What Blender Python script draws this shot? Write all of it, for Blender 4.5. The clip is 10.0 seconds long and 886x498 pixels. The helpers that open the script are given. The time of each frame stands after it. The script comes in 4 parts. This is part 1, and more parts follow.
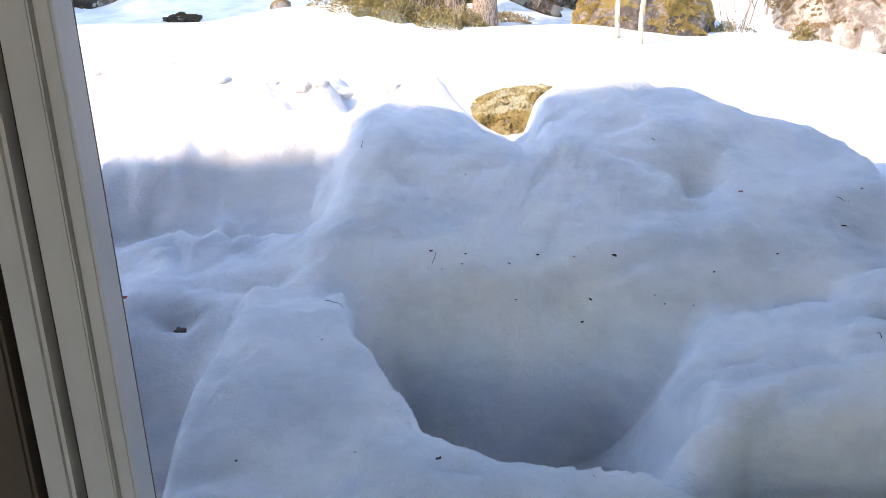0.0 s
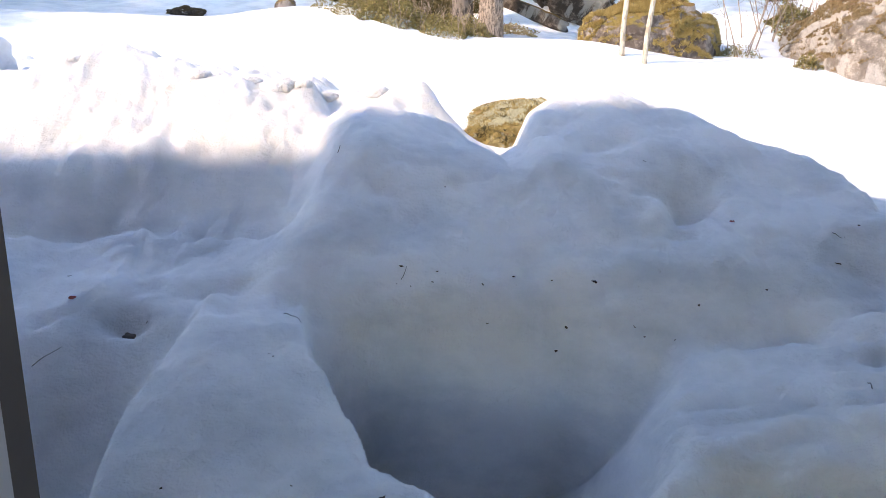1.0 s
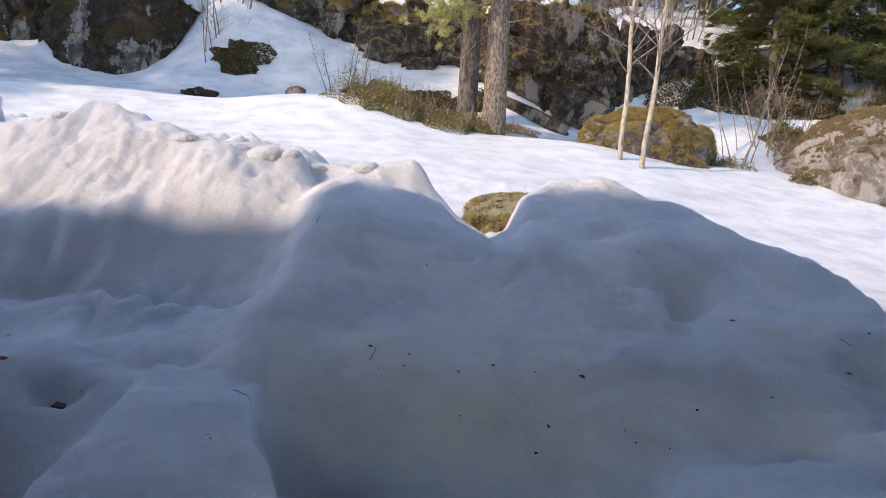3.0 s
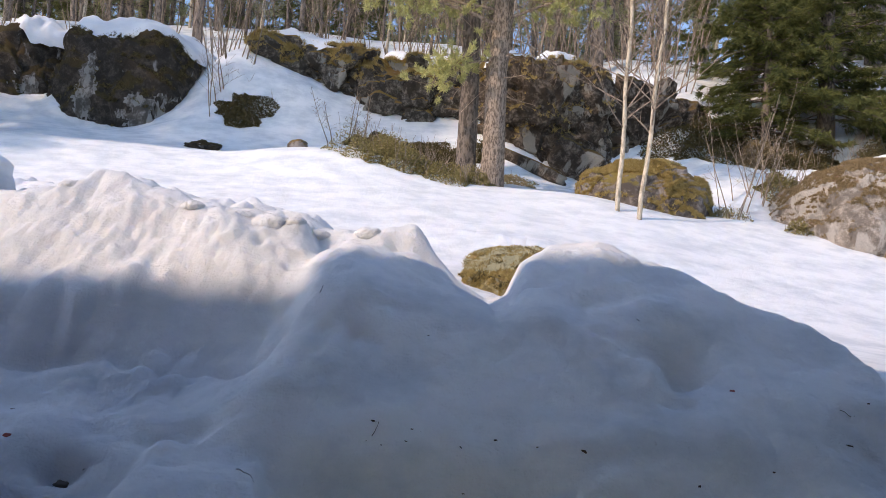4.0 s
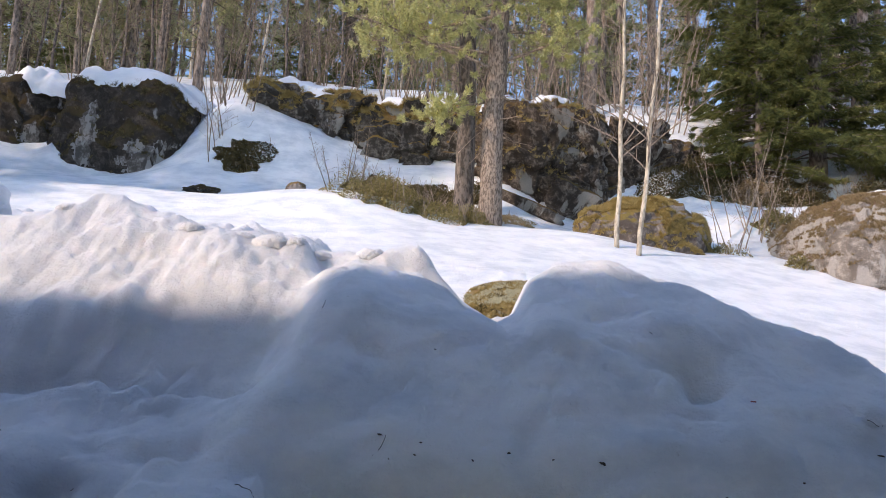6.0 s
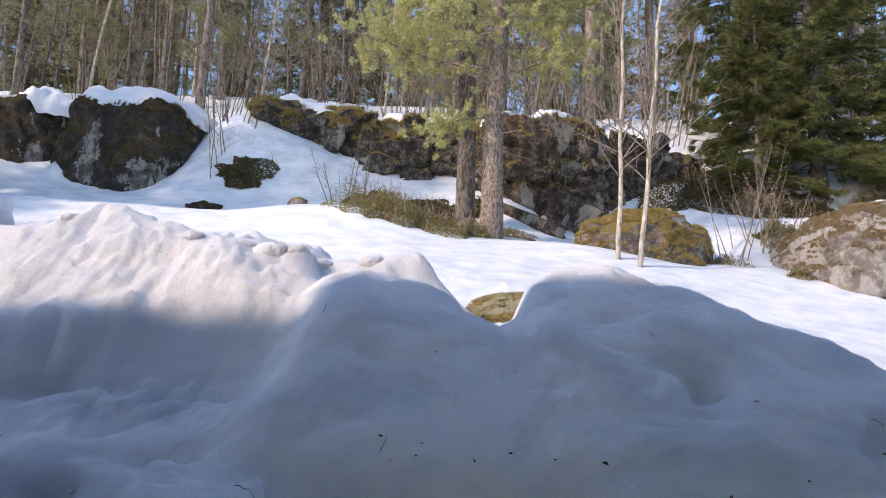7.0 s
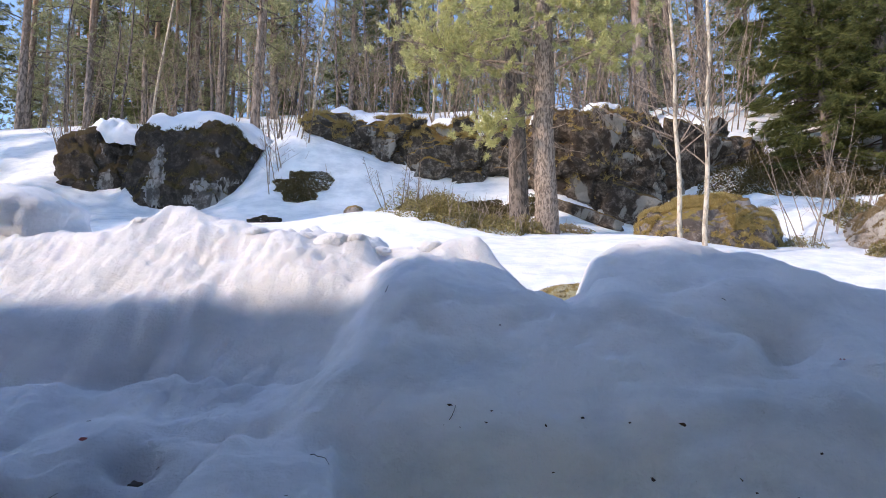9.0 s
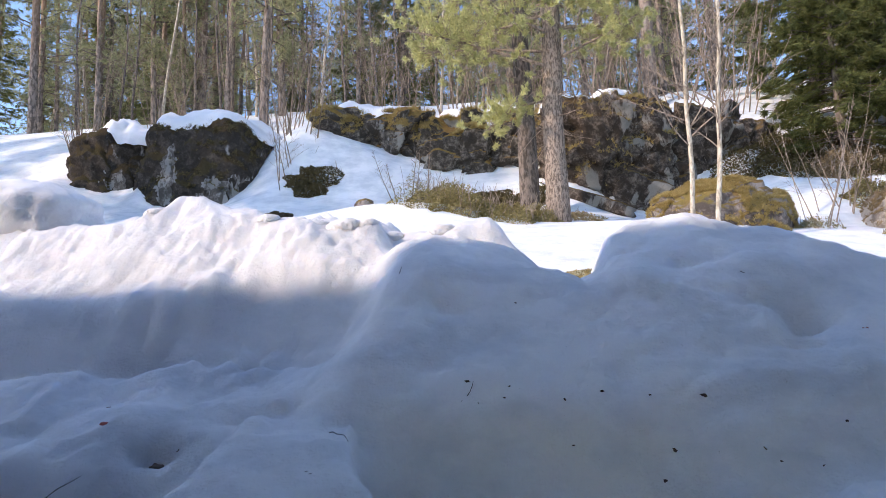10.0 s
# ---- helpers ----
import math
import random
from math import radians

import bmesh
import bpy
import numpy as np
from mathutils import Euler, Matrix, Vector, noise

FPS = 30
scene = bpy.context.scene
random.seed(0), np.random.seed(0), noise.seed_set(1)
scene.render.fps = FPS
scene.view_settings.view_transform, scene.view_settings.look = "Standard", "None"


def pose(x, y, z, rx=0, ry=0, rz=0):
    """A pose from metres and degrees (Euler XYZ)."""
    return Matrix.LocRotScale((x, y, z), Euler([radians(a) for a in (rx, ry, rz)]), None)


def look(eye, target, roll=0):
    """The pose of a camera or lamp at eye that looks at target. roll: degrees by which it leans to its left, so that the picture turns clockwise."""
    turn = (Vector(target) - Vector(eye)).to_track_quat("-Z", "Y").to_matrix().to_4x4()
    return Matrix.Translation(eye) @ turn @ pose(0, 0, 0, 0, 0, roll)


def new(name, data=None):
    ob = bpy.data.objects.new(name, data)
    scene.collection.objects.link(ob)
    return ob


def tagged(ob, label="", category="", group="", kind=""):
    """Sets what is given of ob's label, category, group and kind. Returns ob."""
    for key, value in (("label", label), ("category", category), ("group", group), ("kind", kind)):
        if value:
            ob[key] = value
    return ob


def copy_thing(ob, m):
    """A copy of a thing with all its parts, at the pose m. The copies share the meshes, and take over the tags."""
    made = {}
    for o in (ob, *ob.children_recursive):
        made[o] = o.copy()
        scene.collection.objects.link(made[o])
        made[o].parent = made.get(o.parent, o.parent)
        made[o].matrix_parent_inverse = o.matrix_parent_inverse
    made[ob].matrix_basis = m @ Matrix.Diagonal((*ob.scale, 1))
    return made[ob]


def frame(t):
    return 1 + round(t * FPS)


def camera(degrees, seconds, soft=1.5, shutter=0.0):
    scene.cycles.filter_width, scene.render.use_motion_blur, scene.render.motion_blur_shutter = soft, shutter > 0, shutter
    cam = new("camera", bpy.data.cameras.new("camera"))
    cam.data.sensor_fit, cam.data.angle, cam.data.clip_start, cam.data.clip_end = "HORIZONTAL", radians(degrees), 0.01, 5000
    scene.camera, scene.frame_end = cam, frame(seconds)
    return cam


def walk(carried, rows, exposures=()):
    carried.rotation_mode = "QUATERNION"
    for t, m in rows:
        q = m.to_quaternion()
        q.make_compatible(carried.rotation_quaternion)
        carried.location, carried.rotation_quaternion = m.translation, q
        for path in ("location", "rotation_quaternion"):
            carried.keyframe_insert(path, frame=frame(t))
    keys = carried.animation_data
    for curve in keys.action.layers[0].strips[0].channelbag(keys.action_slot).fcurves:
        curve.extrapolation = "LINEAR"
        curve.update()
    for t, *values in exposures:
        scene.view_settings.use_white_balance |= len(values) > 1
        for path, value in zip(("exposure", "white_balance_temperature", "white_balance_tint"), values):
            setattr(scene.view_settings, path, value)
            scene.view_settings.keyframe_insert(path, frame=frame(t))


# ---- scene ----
cam = camera(70.7, 10.0, soft=0.65)
PATH = [
    (0, (0.000, 0.000, 1.500), (0.000, 1.960, 1.101), -3.50),
    (0.5, (0.025, 0.034, 1.517), (0.026, 1.996, 1.128), -2.60),
    (1, (0.081, 0.116, 1.501), (0.090, 2.081, 1.127), -0.24),
    (1.5, (0.110, 0.175, 1.508), (0.128, 2.150, 1.191), 2.11),
    (2, (0.121, 0.216, 1.478), (0.133, 2.204, 1.260), 2.98),
    (2.5, (0.137, 0.270, 1.411), (0.152, 2.264, 1.260), 3.40),
    (4, (0.124, 0.221, 1.526), (0.131, 2.220, 1.592), 3.19),
    (4.5, (0.110, 0.236, 1.515), (0.114, 2.234, 1.620), 3.08),
    (5, (0.098, 0.242, 1.501), (0.104, 2.237, 1.642), 2.80),
    (5.5, (0.102, 0.275, 1.455), (0.110, 2.267, 1.638), 2.62),
    (6, (0.101, 0.281, 1.408), (0.110, 2.269, 1.626), 2.44),
    (7.5, (0.112, 0.282, 1.342), (0.085, 2.262, 1.628), 1.13),
    (8, (0.112, 0.286, 1.309), (0.018, 2.262, 1.603), 0.22),
    (8.5, (0.096, 0.293, 1.278), (-0.056, 2.264, 1.577), -0.25),
    (9, (0.100, 0.300, 1.259), (-0.077, 2.270, 1.550), -0.61),
    (9.5, (0.104, 0.304, 1.240), (-0.095, 2.274, 1.525), -1.35),
    (10, (0.091, 0.317, 1.215), (-0.123, 2.287, 1.487), -1.94),
]
EXPOSURES = [(t, stops, kelvin, 16) for t, stops, kelvin in ((0, 1.68, 7200), (0.5, 1.42, 7350), (1, 1.22, 7300), (1.5, 0.92, 7150), (2, 0.58, 7050), (2.5, 0.40, 7000), (4, 0.36, 6950), (5.5, 0.38, 6850), (7.5, 0.49, 6600), (9, 0.60, 6450), (10, 0.72, 6500))]
walk(cam, [(t, look(eye, target, roll)) for t, eye, target, roll in PATH], EXPOSURES)

# ---- light: a spring sun from the left, behind the house, and a clear sky ----
SUN_ELEVATION, SUN_AZIMUTH = 33.0, 240.0
world = bpy.data.worlds.new("sky")
scene.world = world
world.use_nodes = True
sky = world.node_tree.nodes.new("ShaderNodeTexSky")
sky.sky_type, sky.sun_disc = "NISHITA", False
sky.dust_density, sky.ozone_density = 0.4, 3.0
sky.sun_elevation, sky.sun_rotation = radians(SUN_ELEVATION), radians(SUN_AZIMUTH)
world.node_tree.links.new(sky.outputs[0], world.node_tree.nodes["Background"].inputs[0])
world.node_tree.nodes["Background"].inputs[1].default_value = 0.2
sun_data = bpy.data.lights.new("sun", "SUN")
sun_data.energy, sun_data.angle, sun_data.color = 2.6, radians(2.2), (1.0, 0.85, 0.71)
sun_lamp = new("sun", sun_data)
se, sa = radians(SUN_ELEVATION), radians(SUN_AZIMUTH)
SUN_WAY = Vector((math.cos(se) * math.sin(sa), math.cos(se) * math.cos(sa), math.sin(se)))
sun_lamp.matrix_world = look(SUN_WAY * 50, (0, 0, 0))

# ---- materials ----
def nodes_of(name, rough=0.8):
    m = bpy.data.materials.new(name)
    m.use_nodes = True
    t = m.node_tree
    b = t.nodes["Principled BSDF"]
    b.inputs["Roughness"].default_value = rough
    return m, t, b


def noise_node(t, scale, detail=6, rough=0.6, coords="Object", stretch=None):
    tc = t.nodes.new("ShaderNodeTexCoord")
    out = tc.outputs[coords]
    if stretch:
        mp = t.nodes.new("ShaderNodeMapping")
        mp.inputs["Scale"].default_value = stretch
        t.links.new(out, mp.inputs[0])
        out = mp.outputs[0]
    n = t.nodes.new("ShaderNodeTexNoise")
    n.inputs["Scale"].default_value, n.inputs["Detail"].default_value, n.inputs["Roughness"].default_value = scale, detail, rough
    t.links.new(out, n.inputs["Vector"])
    return n.outputs["Fac"]


def ramp(t, fac, *stops):
    r = t.nodes.new("ShaderNodeValToRGB")
    e = r.color_ramp.elements
    while len(e) < len(stops):
        e.new(0.5)
    for k, (pos, col) in enumerate(stops):
        e[k].position, e[k].color = pos, (*col, 1)
    t.links.new(fac, r.inputs[0])
    return r.outputs[0]


def mix(t, fac, a, b, kind="MIX"):
    m = t.nodes.new("ShaderNodeMix")
    m.data_type, m.blend_type = "RGBA", kind
    for sock, v in ((m.inputs[0], fac), (m.inputs[6], a), (m.inputs[7], b)):
        if isinstance(v, (int, float)):
            sock.default_value = v
        elif isinstance(v, tuple):
            sock.default_value = (*v, 1)
        else:
            t.links.new(v, sock)
    return m.outputs[2]


def maths(t, op, a, b=0.0, clamp=False):
    m = t.nodes.new("ShaderNodeMath")
    m.operation, m.use_clamp = op, clamp
    for sock, v in ((m.inputs[0], a), (m.inputs[1], b)):
        if isinstance(v, (int, float)):
            sock.default_value = v
        else:
            t.links.new(v, sock)
    return m.outputs[0]


def bump(t, b, *heights):
    """Relief from (height, metres) pairs."""
    last = None
    for h, d in heights:
        n = t.nodes.new("ShaderNodeBump")
        n.inputs["Distance"].default_value = d
        t.links.new(h, n.inputs["Height"])
        if last:
            t.links.new(last, n.inputs["Normal"])
        last = n.outputs[0]
    t.links.new(last, b.inputs["Normal"])


def upness(t):
    g = t.nodes.new("ShaderNodeNewGeometry")
    s = t.nodes.new("ShaderNodeSeparateXYZ")
    t.links.new(g.outputs["Normal"], s.inputs[0])
    return s.outputs[2]


def snow_material(name="snow", tone=(0.93, 0.94, 0.95), dirt=0.5):
    m, t, b = nodes_of(name, 0.55)
    big, mid, fine = noise_node(t, 3.4, 5, stretch=(0.7, 1.1, 1.1)), noise_node(t, 9, 6), noise_node(t, 130, 3)
    icy = ramp(t, big, (0.42, (0, 0, 0)), (0.66, (1, 1, 1)))
    col = mix(t, maths(t, "MULTIPLY", icy, 1.15 * dirt), tone, (0.55, 0.595, 0.63))
    spots = ramp(t, mid, (0.60, (0, 0, 0)), (0.75, (1, 1, 1)))
    col = mix(t, maths(t, "MULTIPLY", spots, 0.12 * dirt), col, (0.66, 0.65, 0.60))
    grit = ramp(t, noise_node(t, 75, 4, 0.65), (0.69, (0, 0, 0)), (0.75, (1, 1, 1)))
    col = mix(t, maths(t, "MULTIPLY", grit, 0.7 * dirt), col, (0.30, 0.27, 0.24))
    t.links.new(col, b.inputs["Base Color"])
    bump(t, b, (mid, 0.016), (noise_node(t, 34, 6, 0.7), 0.010), (fine, 0.003))
    b.inputs["Subsurface Weight"].default_value = 0.8
    b.inputs["Subsurface Radius"].default_value = (1.0, 1.1, 1.25)
    b.inputs["Subsurface Scale"].default_value = 0.08
    b.inputs["Specular IOR Level"].default_value = 0.3
    return m


SNOW = snow_material()


def rock_material(name, dark, light, lichen, moss=(0.10, 0.09, 0.02), moss_from=0.45, pale=0.5, blot_size=1.7):
    m, t, b = nodes_of(name, 0.9)
    big, mid, fine, blot = noise_node(t, 0.9, 6, 0.65), noise_node(t, 5, 8, 0.7), noise_node(t, 40, 6, 0.7), noise_node(t, blot_size, 7, 0.62, stretch=(1.2, 1.2, 0.45))
    speck = noise_node(t, 14, 8, 0.75)
    col = mix(t, ramp(t, speck, (0.42, (0, 0, 0)), (0.60, (1, 1, 1))), dark, light)
    col = mix(t, ramp(t, mid, (0.45, (0, 0, 0)), (0.58, (1, 1, 1))), tuple(c * 0.7 for c in dark), col)
    col = mix(t, ramp(t, blot, (pale, (0, 0, 0)), (pale + 0.035, (1, 1, 1))), col, mix(t, fine, tuple(c * 0.55 for c in lichen), lichen))
    up = maths(t, "ADD", maths(t, "MULTIPLY", upness(t), 0.5), maths(t, "MULTIPLY", big, 0.55))
    green = mix(t, fine, tuple(c * 0.4 for c in moss), tuple(c * 1.5 for c in moss))
    green = mix(t, ramp(t, blot, (0.4, (0, 0, 0)), (0.6, (1, 1, 1))), green, tuple(c * d for c, d in zip(moss, (0.85, 0.72, 0.9))))
    mask = ramp(t, maths(t, "ADD", up, maths(t, "MULTIPLY", mid, 0.2)), (moss_from, (0, 0, 0)), (min(1.0, moss_from + 0.08), (1, 1, 1)))
    t.links.new(mix(t, mask, col, green), b.inputs["Base Color"])
    bump(t, b, (mid, 0.06), (speck, 0.05), (fine, 0.015))
    b.inputs["Specular IOR Level"].default_value = 0.2
    return m


def bark_material(name, dark, light, scale=14, high=None):
    m, t, b = nodes_of(name, 0.92)
    plates = noise_node(t, scale, 6, 0.65, stretch=(1, 1, 0.4))
    fine = noise_node(t, scale * 6, 4, 0.7)
    col = mix(t, ramp(t, plates, (0.43, (0, 0, 0)), (0.56, (1, 1, 1))), dark, light)
    col = mix(t, maths(t, "MULTIPLY", fine, 0.5), col, tuple(c * 0.6 for c in light))
    if high:
        tc, s = t.nodes.new("ShaderNodeTexCoord"), t.nodes.new("ShaderNodeSeparateXYZ")
        t.links.new(tc.outputs["Object"], s.inputs[0])
        up = ramp(t, maths(t, "DIVIDE", s.outputs[2], 14.0), (0.15, (0, 0, 0)), (0.5, (1, 1, 1)))
        col = mix(t, up, col, mix(t, plates, tuple(c * 0.6 for c in high), high))
    t.links.new(col, b.inputs["Base Color"])
    bump(t, b, (plates, 0.03), (fine, 0.006))
    b.inputs["Specular IOR Level"].default_value = 0.15
    return m


def leaf_material(name, a, c, through_light=0.25):
    """Leaves and needles: the colour varies from blade to blade."""
    m, t, b = nodes_of(name, 0.6)
    g = t.nodes.new("ShaderNodeNewGeometry")
    n = noise_node(t, 1.3, 3)
    fac = maths(t, "ADD", maths(t, "MULTIPLY", g.outputs["Random Per Island"], 0.7), maths(t, "MULTIPLY", n, 0.4), True)
    col = mix(t, fac, a, c)
    t.links.new(col, b.inputs["Base Color"])
    b.inputs["Specular IOR Level"].default_value = 0.25
    tr = t.nodes.new("ShaderNodeBsdfTranslucent")
    t.links.new(col, tr.inputs[0])
    mx = t.nodes.new("ShaderNodeMixShader")
    mx.inputs[0].default_value = through_light
    t.links.new(b.outputs[0], mx.inputs[1])
    t.links.new(tr.outputs[0], mx.inputs[2])
    t.links.new(mx.outputs[0], t.nodes["Material Output"].inputs[0])
    return m


ROCK_DARK = rock_material("dark_rock", (0.08, 0.066, 0.054), (0.17, 0.145, 0.12), (0.60, 0.58, 0.56), (0.10, 0.082, 0.034), 0.44, 0.62, 1.1)
ROCK_GREY = rock_material("grey_rock", (0.105, 0.08, 0.062), (0.34, 0.28, 0.225), (0.50, 0.46, 0.40), (0.24, 0.17, 0.06), 0.64, 0.56)
ROCK_LEDGE = rock_material("ledge_rock", (0.10, 0.085, 0.07), (0.36, 0.32, 0.27), (0.50, 0.48, 0.43), (0.36, 0.25, 0.07), 0.55, 0.58)
ROCK_PALE = rock_material("pale_granite", (0.42, 0.35, 0.29), (0.68, 0.59, 0.50), (0.80, 0.72, 0.64), (0.34, 0.24, 0.13), 0.68, 0.48)
ROCK_MOSS = rock_material("mossy_rock", (0.22, 0.175, 0.145), (0.46, 0.39, 0.335), (0.55, 0.48, 0.43), (0.34, 0.26, 0.08), 0.60, 0.55)
BARK_PINE = bark_material("pine_bark", (0.12, 0.09, 0.07), (0.45, 0.355, 0.28), 34)
BARK_FAR = bark_material("far_pine_bark", (0.10, 0.085, 0.072), (0.38, 0.315, 0.27), 13, (0.46, 0.28, 0.17))
# dark bark of spruce and alder, also carries the second pine's shade
BARK_DARK = bark_material("dark_bark", (0.08, 0.066, 0.056), (0.27, 0.22, 0.185), 20)
BARK_BIRCH = bark_material("birch_bark", (0.40, 0.32, 0.23), (0.76, 0.65, 0.50), 22)
BARK_TWIG = bark_material("twig_bark", (0.22, 0.165, 0.12), (0.52, 0.41, 0.32), 25)
BARK_ALDER = bark_material("alder_bark", (0.15, 0.112, 0.082), (0.46, 0.36, 0.265), 18)
NEEDLE_PINE = leaf_material("pine_needles", (0.30, 0.32, 0.13), (0.86, 0.81, 0.40), 0.5)
NEEDLE_FAR = leaf_material("far_pine_needles", (0.13, 0.15, 0.075), (0.54, 0.52, 0.27), 0.45)
NEEDLE_SPRUCE = leaf_material("spruce_needles", (0.036, 0.048, 0.022), (0.26, 0.27, 0.085), 0.32)
LEAF_BERRY = leaf_material("berry_leaves", (0.14, 0.135, 0.045), (0.50, 0.40, 0.18), 0.3)
LEAF_DRY = leaf_material("dry_grass", (0.28, 0.22, 0.11), (0.58, 0.47, 0.27), 0.3)
LEAF_MOSS = leaf_material("moss_tufts", (0.29, 0.21, 0.065), (0.62, 0.48, 0.21), 0.25)
LEAF_HEATH = leaf_material("heather", (0.07, 0.065, 0.03), (0.22, 0.17, 0.075), 0.2)
LEAF_TURF = leaf_material("brown_turf", (0.20, 0.14, 0.07), (0.46, 0.34, 0.19), 0.2)
LEAF_LICHEN = leaf_material("lichen", (0.52, 0.49, 0.33), (0.80, 0.76, 0.56), 0.25)
MOSS_BED = rock_material("moss_bed", (0.34, 0.26, 0.11), (0.55, 0.46, 0.25), (0.62, 0.57, 0.40), (0.46, 0.36, 0.13), 0.60, 0.50, 5.0)
SNOW_CAP = snow_material("cap_snow", (0.87, 0.88, 0.90), 0.25)
# ---- the snow ground: one height function, in metres ----
def lattice(ix, iy, seed):
    n = (ix * 374761393 + iy * 668265263 + seed * 974634777) & 0x7FFFFFFF
    n = ((n ^ (n >> 13)) * 1274126177) & 0x7FFFFFFF
    return ((n ^ (n >> 16)) & 0xFFFF) / 65535.0 * 2 - 1


def grain(x, y, size, seed=0):
    """Smooth noise between -1 and 1 with lumps of that size."""
    x, y = np.asarray(x, float) / size, np.asarray(y, float) / size
    ix, iy = np.floor(x).astype(np.int64), np.floor(y).astype(np.int64)
    u, v = x - ix, y - iy
    u, v = u * u * u * (u * (u * 6 - 15) + 10), v * v * v * (v * (v * 6 - 15) + 10)
    a, b = lattice(ix, iy, seed), lattice(ix + 1, iy, seed)
    c, d = lattice(ix, iy + 1, seed), lattice(ix + 1, iy + 1, seed)
    return (a * (1 - u) + b * u) * (1 - v) + (c * (1 - u) + d * u) * v


def fractal(x, y, size, octaves=4, seed=0):
    out, amp = 0, 1
    for k in range(octaves):
        out = out + amp * grain(x, y, size / 2 ** k, seed + 17 * k)
        amp *= 0.5
    return out


def step(a, b, x):
    """0 below a, 1 above b, smooth between."""
    t = np.clip((np.asarray(x, float) - a) / (b - a), 0, 1)
    return t * t * (3 - 2 * t)


def softmin(a, b, k):
    h = np.clip(0.5 + 0.5 * (b - a) / k, 0, 1)
    return b * (1 - h) + a * h - k * h * (1 - h)


def softmax(a, b, k):
    return -softmin(-a, -b, k)


def mound(x, y, cx, cy, rx, ry, turn=0.0, power=1.0):
    """A smooth bump of height 1 at (cx, cy)."""
    c, s = math.cos(radians(turn)), math.sin(radians(turn))
    u, v = ((x - cx) * c + (y - cy) * s) / rx, (-(x - cx) * s + (y - cy) * c) / ry
    return np.exp(-(u * u + v * v) ** power)


def softramp(v, w):
    return w * np.logaddexp(0, v / w)


HILL_Y = (10.4, 11.2, 12, 13, 14, 15, 17, 20, 23, 60, 400)
HILL_Z = (0.0, 0.22, 0.6, 1.1, 1.9, 2.9, 4.2, 5.7, 6.3, 9.5, 30)


def field(x, y):
    """The open snow slope behind the banks, up to the edge of the wood, and the hillside beyond."""
    lean = np.where(x > 0, 0.03 - 0.085 * x, 0.03 - 0.01 * x)
    lean = np.where(x > 6, -0.51 + 0.02 * (x - 6), lean)
    z = 1.32 + lean + 0.40 * softramp(y - 5.7, 0.35) - 0.40 * softramp(y - 9.9, 0.25)
    z = z + 0.36 * mound(x, y, -1.6, 10.0, 1.5, 1.0) + 0.10 * mound(x, y, -3.6, 10.2, 1.6, 1.2) + 0.22 * mound(x, y, -6.5, 10.2, 2.4, 1.6)
    z = z + 0.16 * mound(x, y, 2.2, 9.2, 1.2, 0.9) - 0.13 * mound(x, y, 0.2, 9.8, 1.1, 0.9) + 0.07 * mound(x, y, 0.9, 6.95, 0.7, 0.25)
    hill = np.interp(y, HILL_Y, HILL_Z)
    z = z + hill + 0.55 * step(9.8, 11.6, y) * step(3.6, 5.4, x) - 0.35 * mound(x, y, 2.7, 12.6, 1.4, 1.0) + 0.34 * mound(x, y, 1.45, 12.7, 0.7, 0.6)
    z = z + 0.22 * mound(x, y, -4.9, 12.9, 0.8, 0.8) + 0.40 * mound(x, y, -8.15, 13.7, 0.3, 0.5) + 0.5 * mound(x, y, -10.6, 13.3, 1.0, 0.9) + 0.80 * mound(x, y, -4.7, 14.3, 1.0, 0.9) + 0.62 * mound(x, y, -3.5, 13.9, 1.1, 0.7) + 0.15 * mound(x, y, -4.9, 13.9, 0.6, 0.5) - 0.28 * mound(x, y, -6.95, 12.9, 0.9, 0.5) - 0.25 * mound(x, y, -0.4, 12.6, 1.2, 1.0)
    return z + 0.05 * fractal(x, y, 2.5, 3, 5) * step(3.5, 6, y) + 0.25 * fractal(x, y, 7, 2, 9) * step(12, 20, y)


CREST_X = (-0.75, -0.5, -0.36, -0.24, -0.14, -0.06, 0.0, 0.05, 0.10, 0.15, 0.20, 0.33, 0.41, 0.47, 0.6, 0.81, 1.05, 1.3, 1.52, 1.62, 1.66, 2.0, 2.6)
CREST_Z = (1.48, 1.52, 1.58, 1.60, 1.605, 1.60, 1.585, 1.57, 1.54, 1.49, 1.44, 1.37, 1.41, 1.55, 1.65, 1.69, 1.60, 1.45, 1.37, 1.29, 1.05, 1.02, 0.95)

LIP_Y = (1.10, 1.20, 1.24, 1.28, 1.32, 1.37, 1.45, 1.56, 1.69, 1.88)
LIP_X = (0.56, 0.42, 0.24, 0.15, 0.02, -0.08, -0.125, -0.20, -0.28, -0.33)


